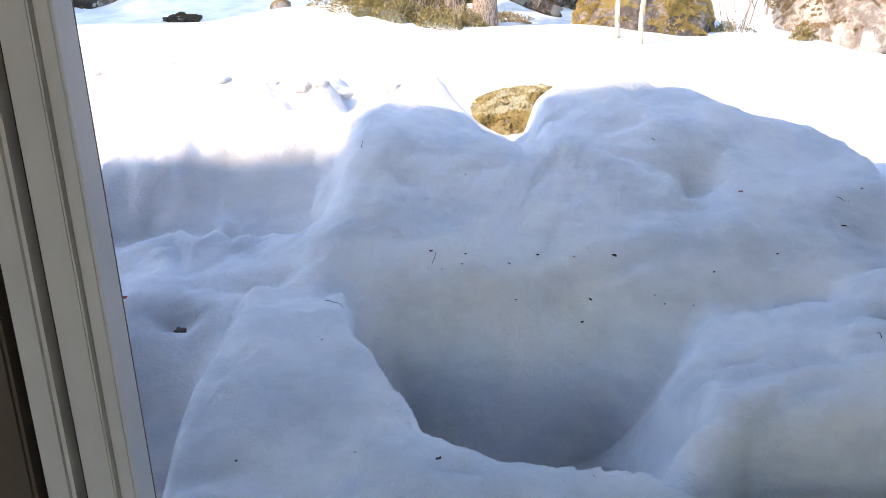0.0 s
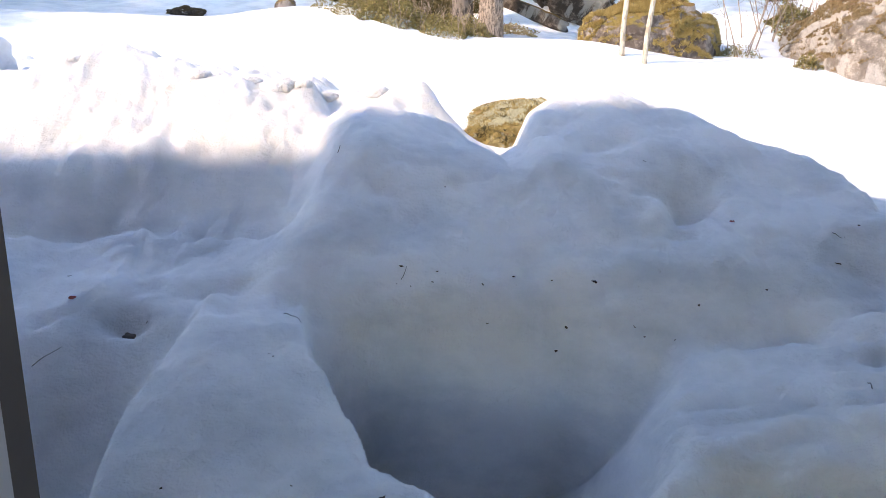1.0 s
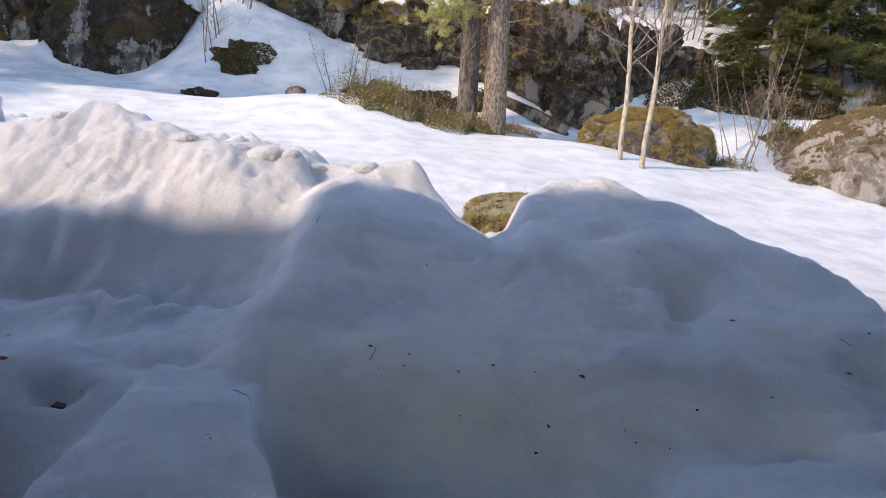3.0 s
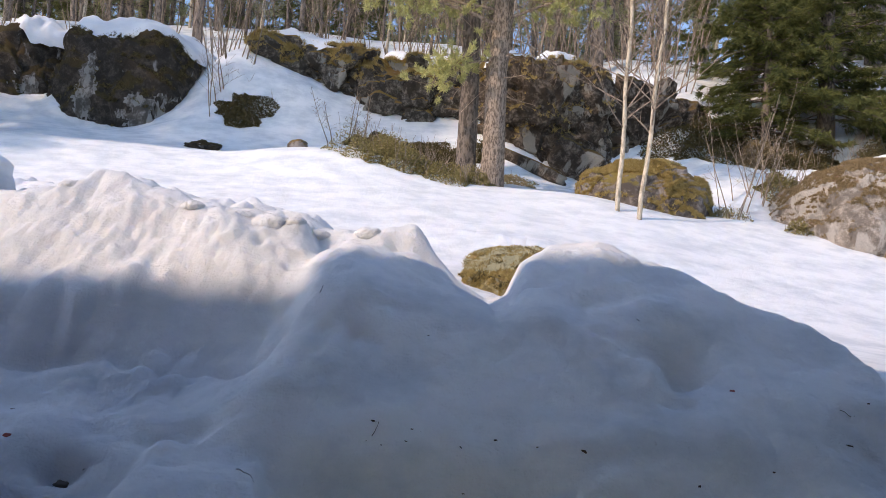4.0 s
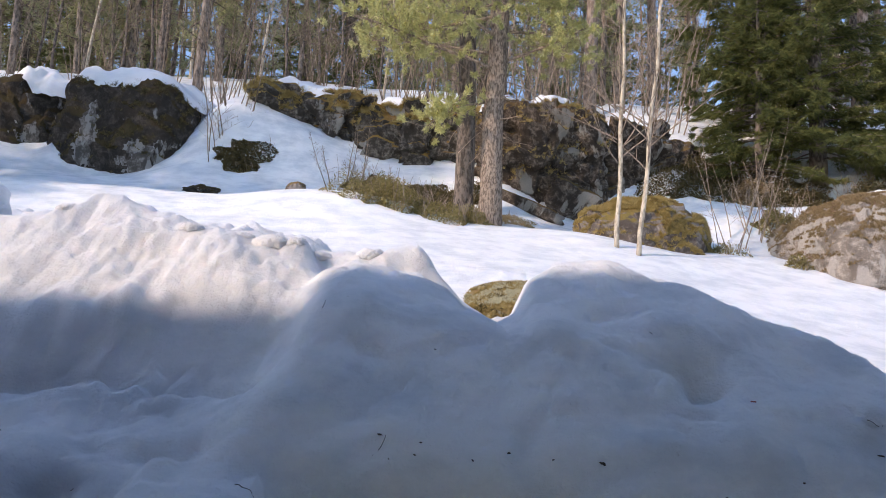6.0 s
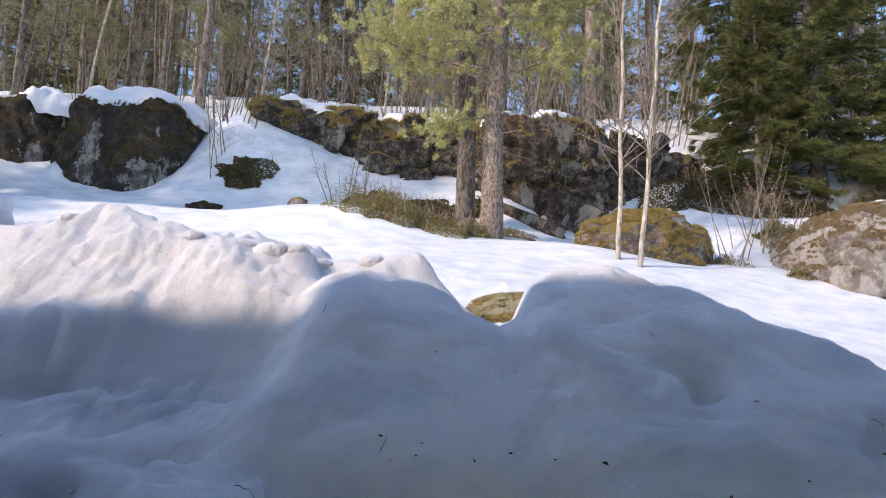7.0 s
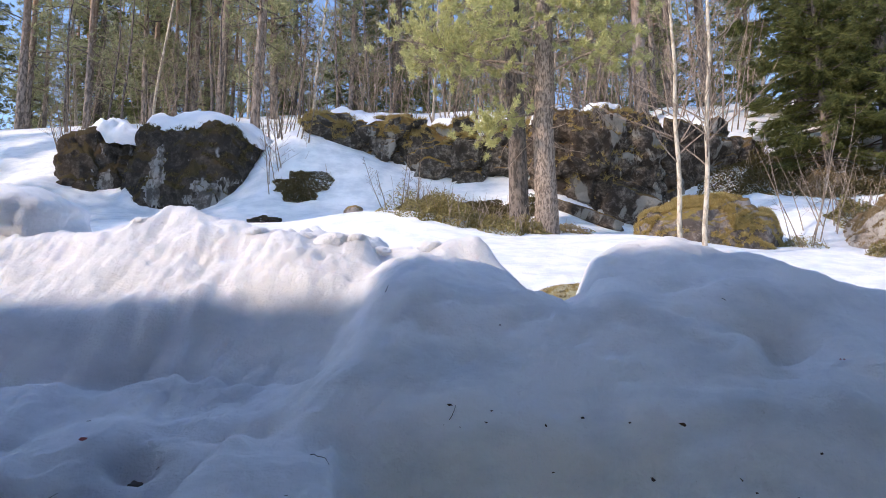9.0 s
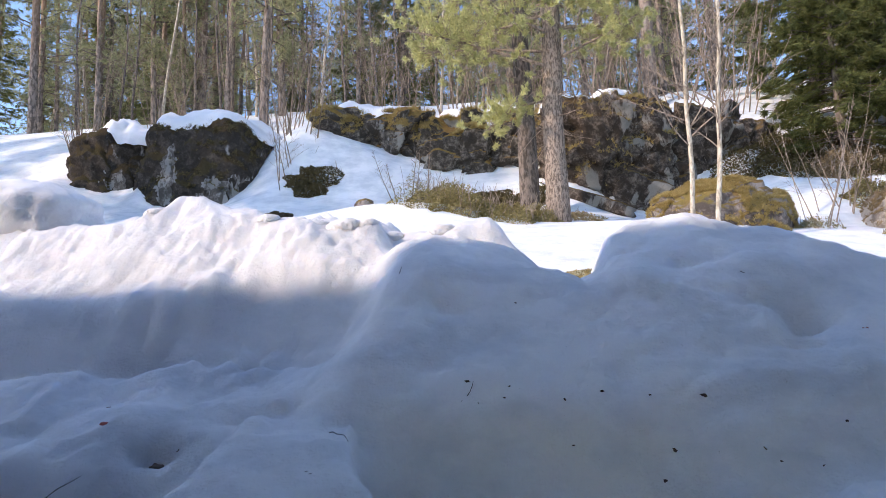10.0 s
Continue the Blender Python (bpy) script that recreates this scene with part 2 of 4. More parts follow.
def banks(x, y):
    """The ploughed banks of old snow outside the window: the long face, its two humps, the trench and the pits."""
    wob = 0.03 * fractal(x, y, 0.5, 3, 21) + 0.014 * np.abs(fractal(x * 0.7, y, 0.17, 3, 24))
    crest = np.interp(x, CREST_X, CREST_Z)
    line = 2.62 + 0.33 * step(-0.45, 0.0, x) - 0.42 * step(0.8, 1.8, x)
    face = 1.075 + 0.60 * (y - 1.96) - 0.05 * step(0.7, 1.4, x) + 0.09 * mound(x, y, -0.25, 2.5, 0.25, 0.22)
    face = face + 0.035 * mound(x, y, 0.15, 2.35, 0.5, 0.12) + 0.03 * mound(x, y, 0.95, 2.5, 0.35, 0.15)
    face = face - 2.1 * softramp(1.88 - y, 0.06) * step(1.35, 1.0, x)
    face = face - 0.10 * step(0.84, 0.92, x - 0.5 * (y - 2.27)) * step(1.20, 0.86, x) * mound(x * 0, y - 0.35 * (x - 0.93), 0, 2.30, 1, 0.095) + 0.025 * mound(x, y, 0.85, 2.22, 0.08, 0.05)
    back = crest + 0.02 - 1.3 * np.maximum(y - line - 0.04, 0)
    main = softmin(face + wob, back, 0.07)
    # the trench and its far wall
    bank = 2.34 - 0.02 * step(-1.0, -0.6, x) + 0.016 * fractal(x, y * 0, 0.30, 2, 36) * step(-1.25, -0.95, x)
    foot = bank + 0.022 * grain(x, y * 0, 0.4, 3)
    trench = 1.01 + 0.36 * (y - 2.05) + 0.02 * fractal(x, y, 0.25, 3, 31) - 0.02 * mound(x, y, -0.82, 2.04, 0.07, 0.03)
    trench = trench + 0.03 * np.abs(fractal(x, y, 0.13, 3, 33)) * mound(x, y * 0, -0.8, 0, 0.9, 1) * step(2.15, 2.3, y)
    trench = trench - 0.035 * np.exp(-((y - foot - 0.01) / 0.025) ** 2)
    wall = 0.19 * step(0.0, 1.0, (y - foot) / (0.17 + 0.17 * step(-1.15, -0.8, x))) + 0.12 * step(0.10, 0.42, y - bank) + 0.31 * step(0.33, 0.82, y - bank)
    wall = wall + (0.012 * fractal(x * 1.2, y, 0.24, 4, 41) + 0.010 * np.abs(fractal(x * 1.2, y, 0.085, 3, 43)) + 0.008 * fractal(x * 1.2, y, 0.04, 2, 44) + 0.020 * np.maximum(fractal(x * 0.8, y, 0.15, 2, 45) - 0.15, 0)) * step(0.22, 0.45, y - bank)
    wall = wall + 0.035 * mound(x, y, -1.02, 2.55, 0.035, 0.12) + 0.03 * mound(x, y, -0.62, 2.6, 0.08, 0.12)
    top = 1.72 - 0.03 * step(-0.85, -0.48, x) + 0.10 * step(-0.7, -1.4, x) - 0.06 * step(-1.5, -1.9, x) + 0.028 * fractal(x * 0.8, y, 0.3, 5, 47) + 0.03 * np.abs(fractal(x * 0.9, y, 0.12, 3, 49)) + 0.14 * mound(x, y, -1.36, 2.9, 0.13, 0.16)
    left = softmin(trench + wall, top + 0.15 * (y - 3.0), 0.06)
    left = left - 1.35 * softramp(1.86 - y + 0.05 * grain(x, y, 0.3, 8), 0.06) * step(-0.62, -0.78, x + 0.12 * (y - 1.6))
    left = np.maximum(left, 0.44 + 0.10 * (y - 1.6))
    left = left - 0.9 * np.maximum(y - 3.35 - 0.5 * step(-1.6, -2.2, x), 0)
    side = step(-0.56, -0.30, x - 0.10 * (y - 2.2))
    z = left * (1 - side) + main * side
    # the sunlit snow that runs on behind the first hump, up to the gap
    slab = 1.70 - 0.03 * step(-0.6, -0.1, x) + 0.03 * fractal(x, y, 0.22, 4, 52) - 1.6 * softramp(2.93 - y, 0.05) - 0.9 * np.maximum(y - 3.3, 0) - 1.25 * softramp(x - 0.02, 0.012) - 3.0 * np.maximum(-0.75 - x, 0)
    z = softmax(z, slab, 0.03)
    # the near mound, the pit and the low plateau
    ridge = 1.04 - 0.40 * np.maximum(1.88 - y, 0) - 0.35 * np.maximum(y - 1.9, 0)
    right = np.interp(y, LIP_Y, LIP_X) + 0.008 * grain(x, y, 0.05, 91) + 0.012 * grain(x, y, 0.13, 92)
    left_edge = -0.60 + 0.02 * grain(x * 0, y, 0.2, 93) - 0.05 * mound(x * 0, y, 0, 1.5, 1, 0.2)
    cone = ridge - 6.0 * np.maximum(x - right, 0) ** 1.15 - 5.0 * np.maximum(left_edge - x, 0) ** 1.3 - 0.5 * (x + 0.40) ** 2 * step(1.2, 1.45, y) - 0.04 * step(-0.2, 0.2, x)
    z = softmax(z, cone + 0.012 * fractal(x, y, 0.30, 2, 71), 0.025 + 0.07 * step(1.48, 1.75, y))
    shelf = 0.79 + 0.10 * step(0.3, 1.2, x) + 0.05 * mound(x, y, 0.95, 1.18, 0.3, 0.16) - 2.0 * softramp(1.31 + 0.06 * (x - 0.6) + 0.03 * grain(x, y * 0, 0.25, 95) - y, 0.03) * step(0.3, 0.6, x)
    edge = step(0.30, 0.66, x + 0.35 * (1.45 - y) + 0.05 * grain(x, y, 0.18, 97))
    low = 0.24 * (1 - edge) + shelf * edge
    z = softmax(z, np.where(x > -0.62, low, 0.30), 0.02 + 0.08 * step(0.3, 0.7, x) * step(1.4, 1.6, y))
    plain = (1 - 0.8 * mound(x, y, -0.45, 1.5, 0.42, 0.42, 0, 2.0)) * (1 - 0.97 * mound(x, y, -1.5, 2.46, 1.1, 0.16, 0, 2.0)) * (1 - 0.7 * mound(x, y, -1.5, 2.85, 1.1, 0.3, 0, 2.0))
    z = z + plain * (0.020 * fractal(x * 0.5, y * 1.2, 0.24, 5, 61) - 0.07 * np.maximum(fractal(x * 0.45, y * 1.3, 0.20, 3, 63) - 0.35, 0)) - 0.06 * mound(x, y, -0.85, 1.91, 0.07, 0.03) - 0.03 * mound(x, y, 0.30, 2.62, 0.16, 0.05) - 0.03 * mound(x, y, 0.72, 2.55, 0.14, 0.04, 15)
    return z


def height(x, y):
    """The snow's height at any place of the ground."""
    x, y = np.asarray(x, float), np.asarray(y, float)
    near, far = banks(x, y), field(x, y)
    fade = step(2.3, 3.6, np.abs(x + 0.1))
    near = near * (1 - fade) + (0.85 + 0.15 * np.minimum(y, 3) - 0.5 * np.maximum(y - 3, 0)) * fade
    over = step(2.4, 3.2, y)
    z = near * (1 - over) + softmax(near, far, 0.08) * over
    z = z + 0.007 * fractal(x, y, 0.05, 3, 81) * step(3.4, 2.6, y) * (1 - 0.8 * mound(x, y, -1.5, 2.44, 1.1, 0.13, 0, 2.0)) + 0.03 * np.abs(fractal(x, y, 0.30, 3, 83)) * mound(x, y, 0.9, 6.95, 1.2, 0.35)
    under = (np.abs(x) < 9.0) & (y > -4.4) & (y < np.where(x < -3.2, 0.60, 0.86))
    z = np.where(under, -0.35, z)
    return z

# ---- helpers for meshes ----
def part(name, bm, material, parent=None, label="", smooth=True):
    me = bpy.data.meshes.new(name)
    bm.to_mesh(me)
    bm.free()
    me.materials.append(material)
    if smooth:
        me.polygons.foreach_set("use_smooth", [True] * len(me.polygons))
    ob = new(name, me)
    if parent:
        ob.parent = parent
    if label:
        tagged(ob, label)
    return ob


def mesh_ob(name, verts, faces, material, parent=None, label="", smooth=True):
    me = bpy.data.meshes.new(name)
    me.from_pydata(verts, [], faces)
    me.materials.append(material)
    if smooth:
        me.polygons.foreach_set("use_smooth", [True] * len(me.polygons))
    ob = new(name, me)
    if parent:
        ob.parent = parent
    if label:
        tagged(ob, label)
    return ob


def spread(stops):
    """Grid lines from (start, spacing) pairs: the spacing glides between them."""
    out = [stops[0][0]]
    while out[-1] < stops[-1][0]:
        out.append(out[-1] + float(np.interp(out[-1], [s[0] for s in stops], [s[1] for s in stops])))
    return np.array(out)


def undercut(x, y, z):
    """How far the icy wall of the pit and the front of the low shelf are melted back under their edges."""
    lip = np.interp(y, LIP_Y, LIP_X)
    pit = step(0.02, 0.16, x - lip) * step(0.78, 0.40, x) * step(1.30, 1.62, y) * step(2.05, 1.85, y)
    low = softramp(1.03 - z, 0.04)
    shelf = step(0.50, 0.72, x) * step(0.95, 1.05, y) * step(1.45, 1.30, y)
    return 0.52 * low * pit + 0.75 * softramp(0.80 - z, 0.03) * shelf


def sheet(name, xs, ys, zfun, material):
    X, Y = np.meshgrid(xs, ys)
    Z = zfun(X, Y)
    Y = Y + undercut(X, Y, Z)
    n, m = X.shape
    me = bpy.data.meshes.new(name)
    me.vertices.add(n * m)
    me.vertices.foreach_set("co", np.stack([X, Y, Z], -1).ravel())
    i = np.arange((n - 1) * m).reshape(n - 1, m)[:, :-1].ravel()
    quads = np.stack([i, i + 1, i + m + 1, i + m], -1)
    me.loops.add(quads.size)
    me.loops.foreach_set("vertex_index", quads.ravel().astype(np.int32))
    me.polygons.add(len(quads))
    me.polygons.foreach_set("loop_start", np.arange(0, quads.size, 4, dtype=np.int32))
    me.polygons.foreach_set("use_smooth", np.ones(len(quads), bool))
    me.update(calc_edges=True)
    me.materials.append(material)
    return new(name, me)


gx = spread([(-400, 40), (-60, 5), (-25, 0.6), (-8, 0.12), (-3, 0.016), (-2.2, 0.0105), (2.0, 0.0105), (3, 0.03), (8, 0.12), (25, 0.6), (60, 5), (400, 40)])
gy = spread([(-400, 40), (-60, 5), (-6, 0.6), (0.3, 0.03), (0.85, 0.011), (3.4, 0.011), (4.5, 0.05), (7, 0.06), (12, 0.10), (25, 0.5), (60, 5), (400, 40)])
ground = sheet("ground", gx, gy, height, SNOW)
tagged(ground, "old melting spring snow in banks, pits and an open slope", "snow", kind="structure")


def at(x, y, sink=0.0):
    return float(height(x, y)) - sink

def simple(name, col, rough=0.6):
    m, t, b = nodes_of(name, rough)
    n = noise_node(t, 14, 5)
    t.links.new(mix(t, n, tuple(c * 0.88 for c in col), tuple(min(1, c * 1.08) for c in col)), b.inputs["Base Color"])
    bump(t, b, (n, 0.001))
    return m


PAINT = simple("white_paint", (0.60, 0.585, 0.56), 0.45)
PLASTER = simple("plaster", (0.55, 0.53, 0.50))
BOARD = simple("house_board", (0.10, 0.075, 0.055))
CORD = simple("white_cord", (0.75, 0.75, 0.74), 0.7)
BLINDM = simple("blind_metal", (0.42, 0.45, 0.52), 0.35)


def box_bm(bm, x0, x1, y0, y1, z0, z1):
    vs = [bm.verts.new((x, y, z)) for x in (x0, x1) for y in (y0, y1) for z in (z0, z1)]
    for f in ((0, 1, 3, 2), (4, 6, 7, 5), (0, 4, 5, 1), (2, 3, 7, 6), (0, 2, 6, 4), (1, 5, 7, 3)):
        bm.faces.new([vs[k] for k in f])


def boxes(name, material, parent, *dims, label="", bevel=0.0):
    bm = bmesh.new()
    for d in dims:
        box_bm(bm, *d)
    bmesh.ops.recalc_face_normals(bm, faces=bm.faces)
    if bevel:
        bmesh.ops.bevel(bm, geom=bm.edges[:], offset=bevel, segments=2, affect="EDGES")
    return part(name, bm, material, parent, label, smooth=False)


# ---- the room and the house wall with the window ----
WX0, WX1, WZ0, WZ1 = -0.50, 1.30, 0.62, 1.95


def built(name, material, label, category, *dims):
    ob = boxes(name, material, None, *dims)
    return tagged(ob, label, category, kind="structure")


built("wall_north", BOARD, "dark boarded house wall with a window opening", "wall", (-3.0, WX0, 0.76, 0.94, -0.3, 2.6), (WX1, 3.0, 0.76, 0.94, -0.3, 2.6), (WX0, WX1, 0.76, 0.94, -0.3, WZ0), (WX0, WX1, 0.76, 0.94, WZ1, 2.6))
built("wall_south", PLASTER, "plain painted room wall", "wall", (-3, -1.6, -3.2, -3.0, -0.3, 2.6), (1.6, 3, -3.2, -3.0, -0.3, 2.6), (-1.6, 1.6, -3.2, -3.0, -0.3, 0.7), (-1.6, 1.6, -3.2, -3.0, 2.2, 2.6))
built("wall_west", PLASTER, "plain painted room wall", "wall", (-3.2, -3.0, -3.2, 0.94, -0.3, 2.6))
built("wall_east", PLASTER, "plain painted room wall", "wall", (3.0, 3.2, -3.2, 0.94, -0.3, 2.6))
built("floor", BOARD, "brown wooden room floor", "floor", (-3, 3, -3, 0.76, -0.1, 0.0))
built("ceiling", PLASTER, "plain painted room ceiling", "ceiling", (-3, 3, -3, 0.76, 2.42, 2.5))
roof_main = built("roof", BOARD, "house roof with a deep eave over the window", "roof", (-2.55, 9, -4.5, 1.40, 3.10, 3.30))
roof_main.matrix_world = Matrix.Translation((-2.5, 1.62, 0)) @ pose(0, 0, 0, 0, 0, 6.5) @ Matrix.Translation((2.5, -1.62, 0))
# unseen, added with a shorter eave so sun reaches lower on the left bank
built("roof_side", BOARD, "unseen set-back roof part, added to shape the shadow's left end", "roof", (-9, -2.55, -4.5, 1.15, 3.08, 3.28))
built("wall_outer_west", BOARD, "outer board wall of the house", "wall", (-9, -3.2, 0.5, 0.7, -0.3, 3.08))
built("wall_outer_east", BOARD, "outer board wall of the house", "wall", (3.2, 9, 0.74, 0.94, -0.3, 3.08))
built("wall_upper", BOARD, "outer board wall of the house", "wall", (-3.2, 3.2, 0.76, 0.94, 2.6, 3.08))

# added fill lamp in an unseen south opening, to brighten the window frame
fill_data = bpy.data.lights.new("room_fill", "AREA")
fill_data.shape, fill_data.size, fill_data.size_y, fill_data.energy, fill_data.color = "RECTANGLE", 3.1, 1.4, 1.05, (1.0, 0.96, 0.9)
fill_lamp = new("room_fill", fill_data)
fill_lamp.matrix_world = look((0, -2.98, 1.45), (0, 0, 1.45))

# the left side of the window: casing, frame, sash; near-black strips paint the gaps' shade
GAP_SHADE = simple("gap_shade", (0.03, 0.028, 0.026), 0.9)
window_1 = tagged(new("window_1"), "window with an off-white painted wooden frame, seen from inside", "window", kind="structure")
boxes("sash_stile", PAINT, window_1, (-0.409, -0.389, 0.687, 0.731, 0.66, 1.93), label="slim painted sash stile", bevel=0.003)
boxes("glazing_bead", PAINT, window_1, (-0.4145, -0.4095, 0.68, 0.76, 0.66, 1.93), bevel=0.002)
boxes("frame_post", PAINT, window_1, (-0.452, -0.415, 0.691, 0.78, 0.64, 1.94), bevel=0.003)
boxes("gap_shade_strip", GAP_SHADE, window_1, (-0.458, -0.452, 0.701, 0.78, 0.64, 1.94), label="dark strip for the shade in the gap beside the frame")
boxes("casing_board", PAINT, window_1, (-0.492, -0.4585, 0.678, 0.775, 0.6, 1.98), bevel=0.005)
boxes("groove_shade_strip", GAP_SHADE, window_1, (-0.498, -0.492, 0.691, 0.775, 0.6, 1.98), label="dark strip for the shade in the casing's groove")
boxes("outer_casing", BOARD, window_1, (-0.6, -0.4985, 0.671, 0.713, 0.58, 2), label="dark brown outer casing", bevel=0.004)
boxes("window_sill", PAINT, window_1, (-0.50, 1.30, 0.74, 0.95, 0.58, 0.62))
boxes("sash_post", PAINT, window_1, (1.22, 1.28, 0.90, 0.95, 0.64, 1.94))
boxes("head_rail", PAINT, window_1, (-0.452, 1.30, 0.745, 0.80, 1.90, 1.94))

# the raised blind over the window
DROP = 1.797
blind = tagged(new("venetian_blind"), "raised grey-blue venetian blind hanging in the window head", "blind")
boxes("bottom_rail", BLINDM, blind, (-0.345, 1.05, 0.645, 0.675, DROP, DROP + 0.025), label="pale bottom rail", bevel=0.006)
SLATM = simple("slat_metal", (0.16, 0.19, 0.27), 0.3)
slat_me = None
for k in range(24):
    if slat_me is None:
        slat = boxes("slat", SLATM, blind, (-0.34, 1.05, 0.643, 0.677, 0, 0.0022), bevel=0.0006)
        slat_me = slat.data
    else:
        slat = new("slat", slat_me)
        slat.parent = blind
    slat.location = (0.004 * math.sin(k * 2.1), 0.002 * math.sin(k * 1.3), DROP + 0.0255 + 0.0042 * k)
    slat.rotation_euler = (radians(random.uniform(-2, 2)), 0, radians(random.uniform(-0.3, 0.3)))
boxes("head_box", BLINDM, blind, (-0.345, 1.05, 0.64, 0.763, 1.924, 1.99))
for x in (-0.21, 0.35, 0.9):
    boxes("ladder_cord", CORD, blind, (x, x + 0.003, 0.641, 0.644, DROP + 0.02, 1.93))


def tube(verts, faces, pts, radii, sides=6):
    """Adds a tapered tube along pts to the lists."""
    base, n = len(verts), len(pts)
    ref = Vector((0.31, 0.87, 0.38))
    for k, p in enumerate(pts):
        p = Vector(p)
        way = Vector(pts[min(k + 1, n - 1)]) - Vector(pts[max(k - 1, 0)])
        u = way.cross(ref).normalized() if way.length > 1e-6 else Vector((1, 0, 0))
        v = way.cross(u).normalized()
        for s in range(sides):
            a = 2 * math.pi * s / sides
            verts.append(tuple(p + radii[k] * (math.cos(a) * u + math.sin(a) * v)))
    for k in range(n - 1):
        for s in range(sides):
            a, b = base + k * sides + s, base + k * sides + (s + 1) % sides
            faces.append((a, b, b + sides, a + sides))
    faces.append(tuple(base + s for s in range(sides))[::-1])
    faces.append(tuple(base + (n - 1) * sides + s for s in range(sides)))


vs, fs = [], []
loop = [(-0.232 + 0.022 * math.cos(a) + 0.004 * math.sin(3 * a), 0.638, DROP + 0.0330 + 0.008 * math.sin(a)) for a in np.linspace(0.3, 6.0, 16)]
tube(vs, fs, loop + [(-0.214, 0.636, DROP + 0.0210), (-0.209, 0.634, DROP + 0.0090)], [0.0014] * 18, 6)
mesh_ob("cord", vs, fs, CORD, blind, "looped white cord")
vs, fs = [], []
tube(vs, fs, [(-0.209, 0.634, DROP + 0.0130), (-0.209, 0.634, DROP + 0.0090), (-0.209, 0.634, DROP + 0.0010), (-0.209, 0.634, DROP - 0.0015)], [0.003, 0.005, 0.008, 0.0075], 14)
tube(vs, fs, [(-0.209, 0.634, DROP - 0.0010), (-0.209, 0.634, DROP - 0.0060)], [0.0016, 0.0014], 6)
mesh_ob("cord_tassel", vs, fs, CORD, blind, "small white plastic tassel")


# ---- rocks ----
from mathutils.bvhtree import BVHTree


def rock_bm(a, b, c, seed, detail=5, power=3.2, rough=0.10, cracks=0.05):
    bm = bmesh.new()
    bmesh.ops.create_icosphere(bm, subdivisions=detail, radius=1)
    off = Vector((seed * 7.31, seed * 3.17, seed * 5.93))
    size = (a + b + c) / 3
    for v in bm.verts:
        d = v.co.normalized()
        s = (abs(d.x) ** power + abs(d.y) ** power + abs(d.z) ** power) ** (-1 / power)
        p = Vector((d.x * a, d.y * b, d.z * c)) * s
        q = p / size
        k = 1 + rough * 1.4 * noise.fractal(q * 1.1 + off, 0.8, 2.0, 3) + rough * 0.5 * noise.fractal(q * 3.3 + off, 0.7, 2.1, 4)
        dist, near = noise.voronoi(q * 2.1 + off)
        k += cracks * (noise.cell(near[0] * 9.7 + off) - 0.2) - cracks * 0.7 * max(0.0, 0.10 - (dist[1] - dist[0])) * 10
        if cracks > 0.08:
            d2, n2 = noise.voronoi(Vector((q.x * 5, q.y * 5, q.z * 7)) + off)
            k += cracks * 0.35 * (noise.cell(n2[0] * 7.3 + off) - 0.3) - cracks * 0.2 * max(0.0, 0.12 - (d2[1] - d2[0])) * 8
        k += 0.02 * noise.fractal(q * 9 + off, 0.7, 2.0, 3)
        v.co = p * k
    return bm


def rock(name, x, y, z, a, b, c, seed, material, label, turn=(0, 0, 0), category="rock", group="", **kw):
    bm = rock_bm(a, b, c, seed, **kw)
    ob = part(name, bm, material)
    ob.matrix_world = pose(x, y, z, *turn)
    return tagged(ob, label, category, group)


def snow_cap(over, cx, cy, rx, ry, thick, seed, label, ragged=0.25):
    """Snow lying on a rock: it follows the rock's top and thins out to a ragged edge."""
    inv = over.matrix_world.inverted()
    tree = BVHTree.FromPolygons([over.matrix_world @ v.co for v in over.data.vertices], [p.vertices for p in over.data.polygons])
    n, rings = 72, 16
    top, vs, fs = {}, [], []
    for r in range(rings + 1):
        for k in range(n):
            a = 2 * math.pi * k / n
            edge = 1 + ragged * noise.fractal(Vector((math.cos(a) * 1.7, math.sin(a) * 1.7, seed * 3.3)), 0.8, 2.0, 4)
            f = r / rings
            px, py = cx + rx * edge * f * math.cos(a), cy + ry * edge * f * math.sin(a)
            hit = tree.ray_cast(Vector((px, py, 60)), Vector((0, 0, -1)))[0]
            base = hit.z if hit else at(px, py)
            if r:
                base = max(base, top[r - 1, k] - 0.07)
            top[r, k] = base
            rise = thick * max(0.0, 1 - f ** 4) ** 0.6 * (1 + 0.3 * noise.noise(Vector((px * 2.2, py * 2.2, seed)))) - (0.03 if r == rings else 0)
            vs.append((px, py, base + rise))
    for r in range(rings):
        for k in range(n):
            i, j = r * n + k, r * n + (k + 1) % n
            fs.append((i, i + n, j + n, j))
    ob = mesh_ob("snow_cap", vs, fs, SNOW_CAP)
    ob.parent = over
    ob.matrix_parent_inverse = inv
    return tagged(ob, label)


boulder_big = rock("boulder", -6.95, 14.3, 4.62, 1.46, 1.15, 1.70, 3, ROCK_DARK, "large dark mossy boulder with pale lichen streaks, snow on top", (0, 3, -4), group="boulders", detail=6, power=5.5, rough=0.05, cracks=0.04)
boulder_small = rock("boulder", -9.45, 14.6, 4.75, 1.05, 1.0, 1.66, 8, ROCK_DARK, "dark grey boulder beside a larger one, snow on top", (0, -7, 10), group="boulders", detail=6, power=4.5, rough=0.06, cracks=0.08)
snow_cap(boulder_big, -6.90, 14.42, 1.60, 1.18, 0.32, 2, "rounded snow cap lying on the large boulder", 0.05)
snow_cap(boulder_small, -9.0, 14.68, 1.05, 1.0, 0.26, 5, "snow cap lying on the smaller boulder", 0.08)

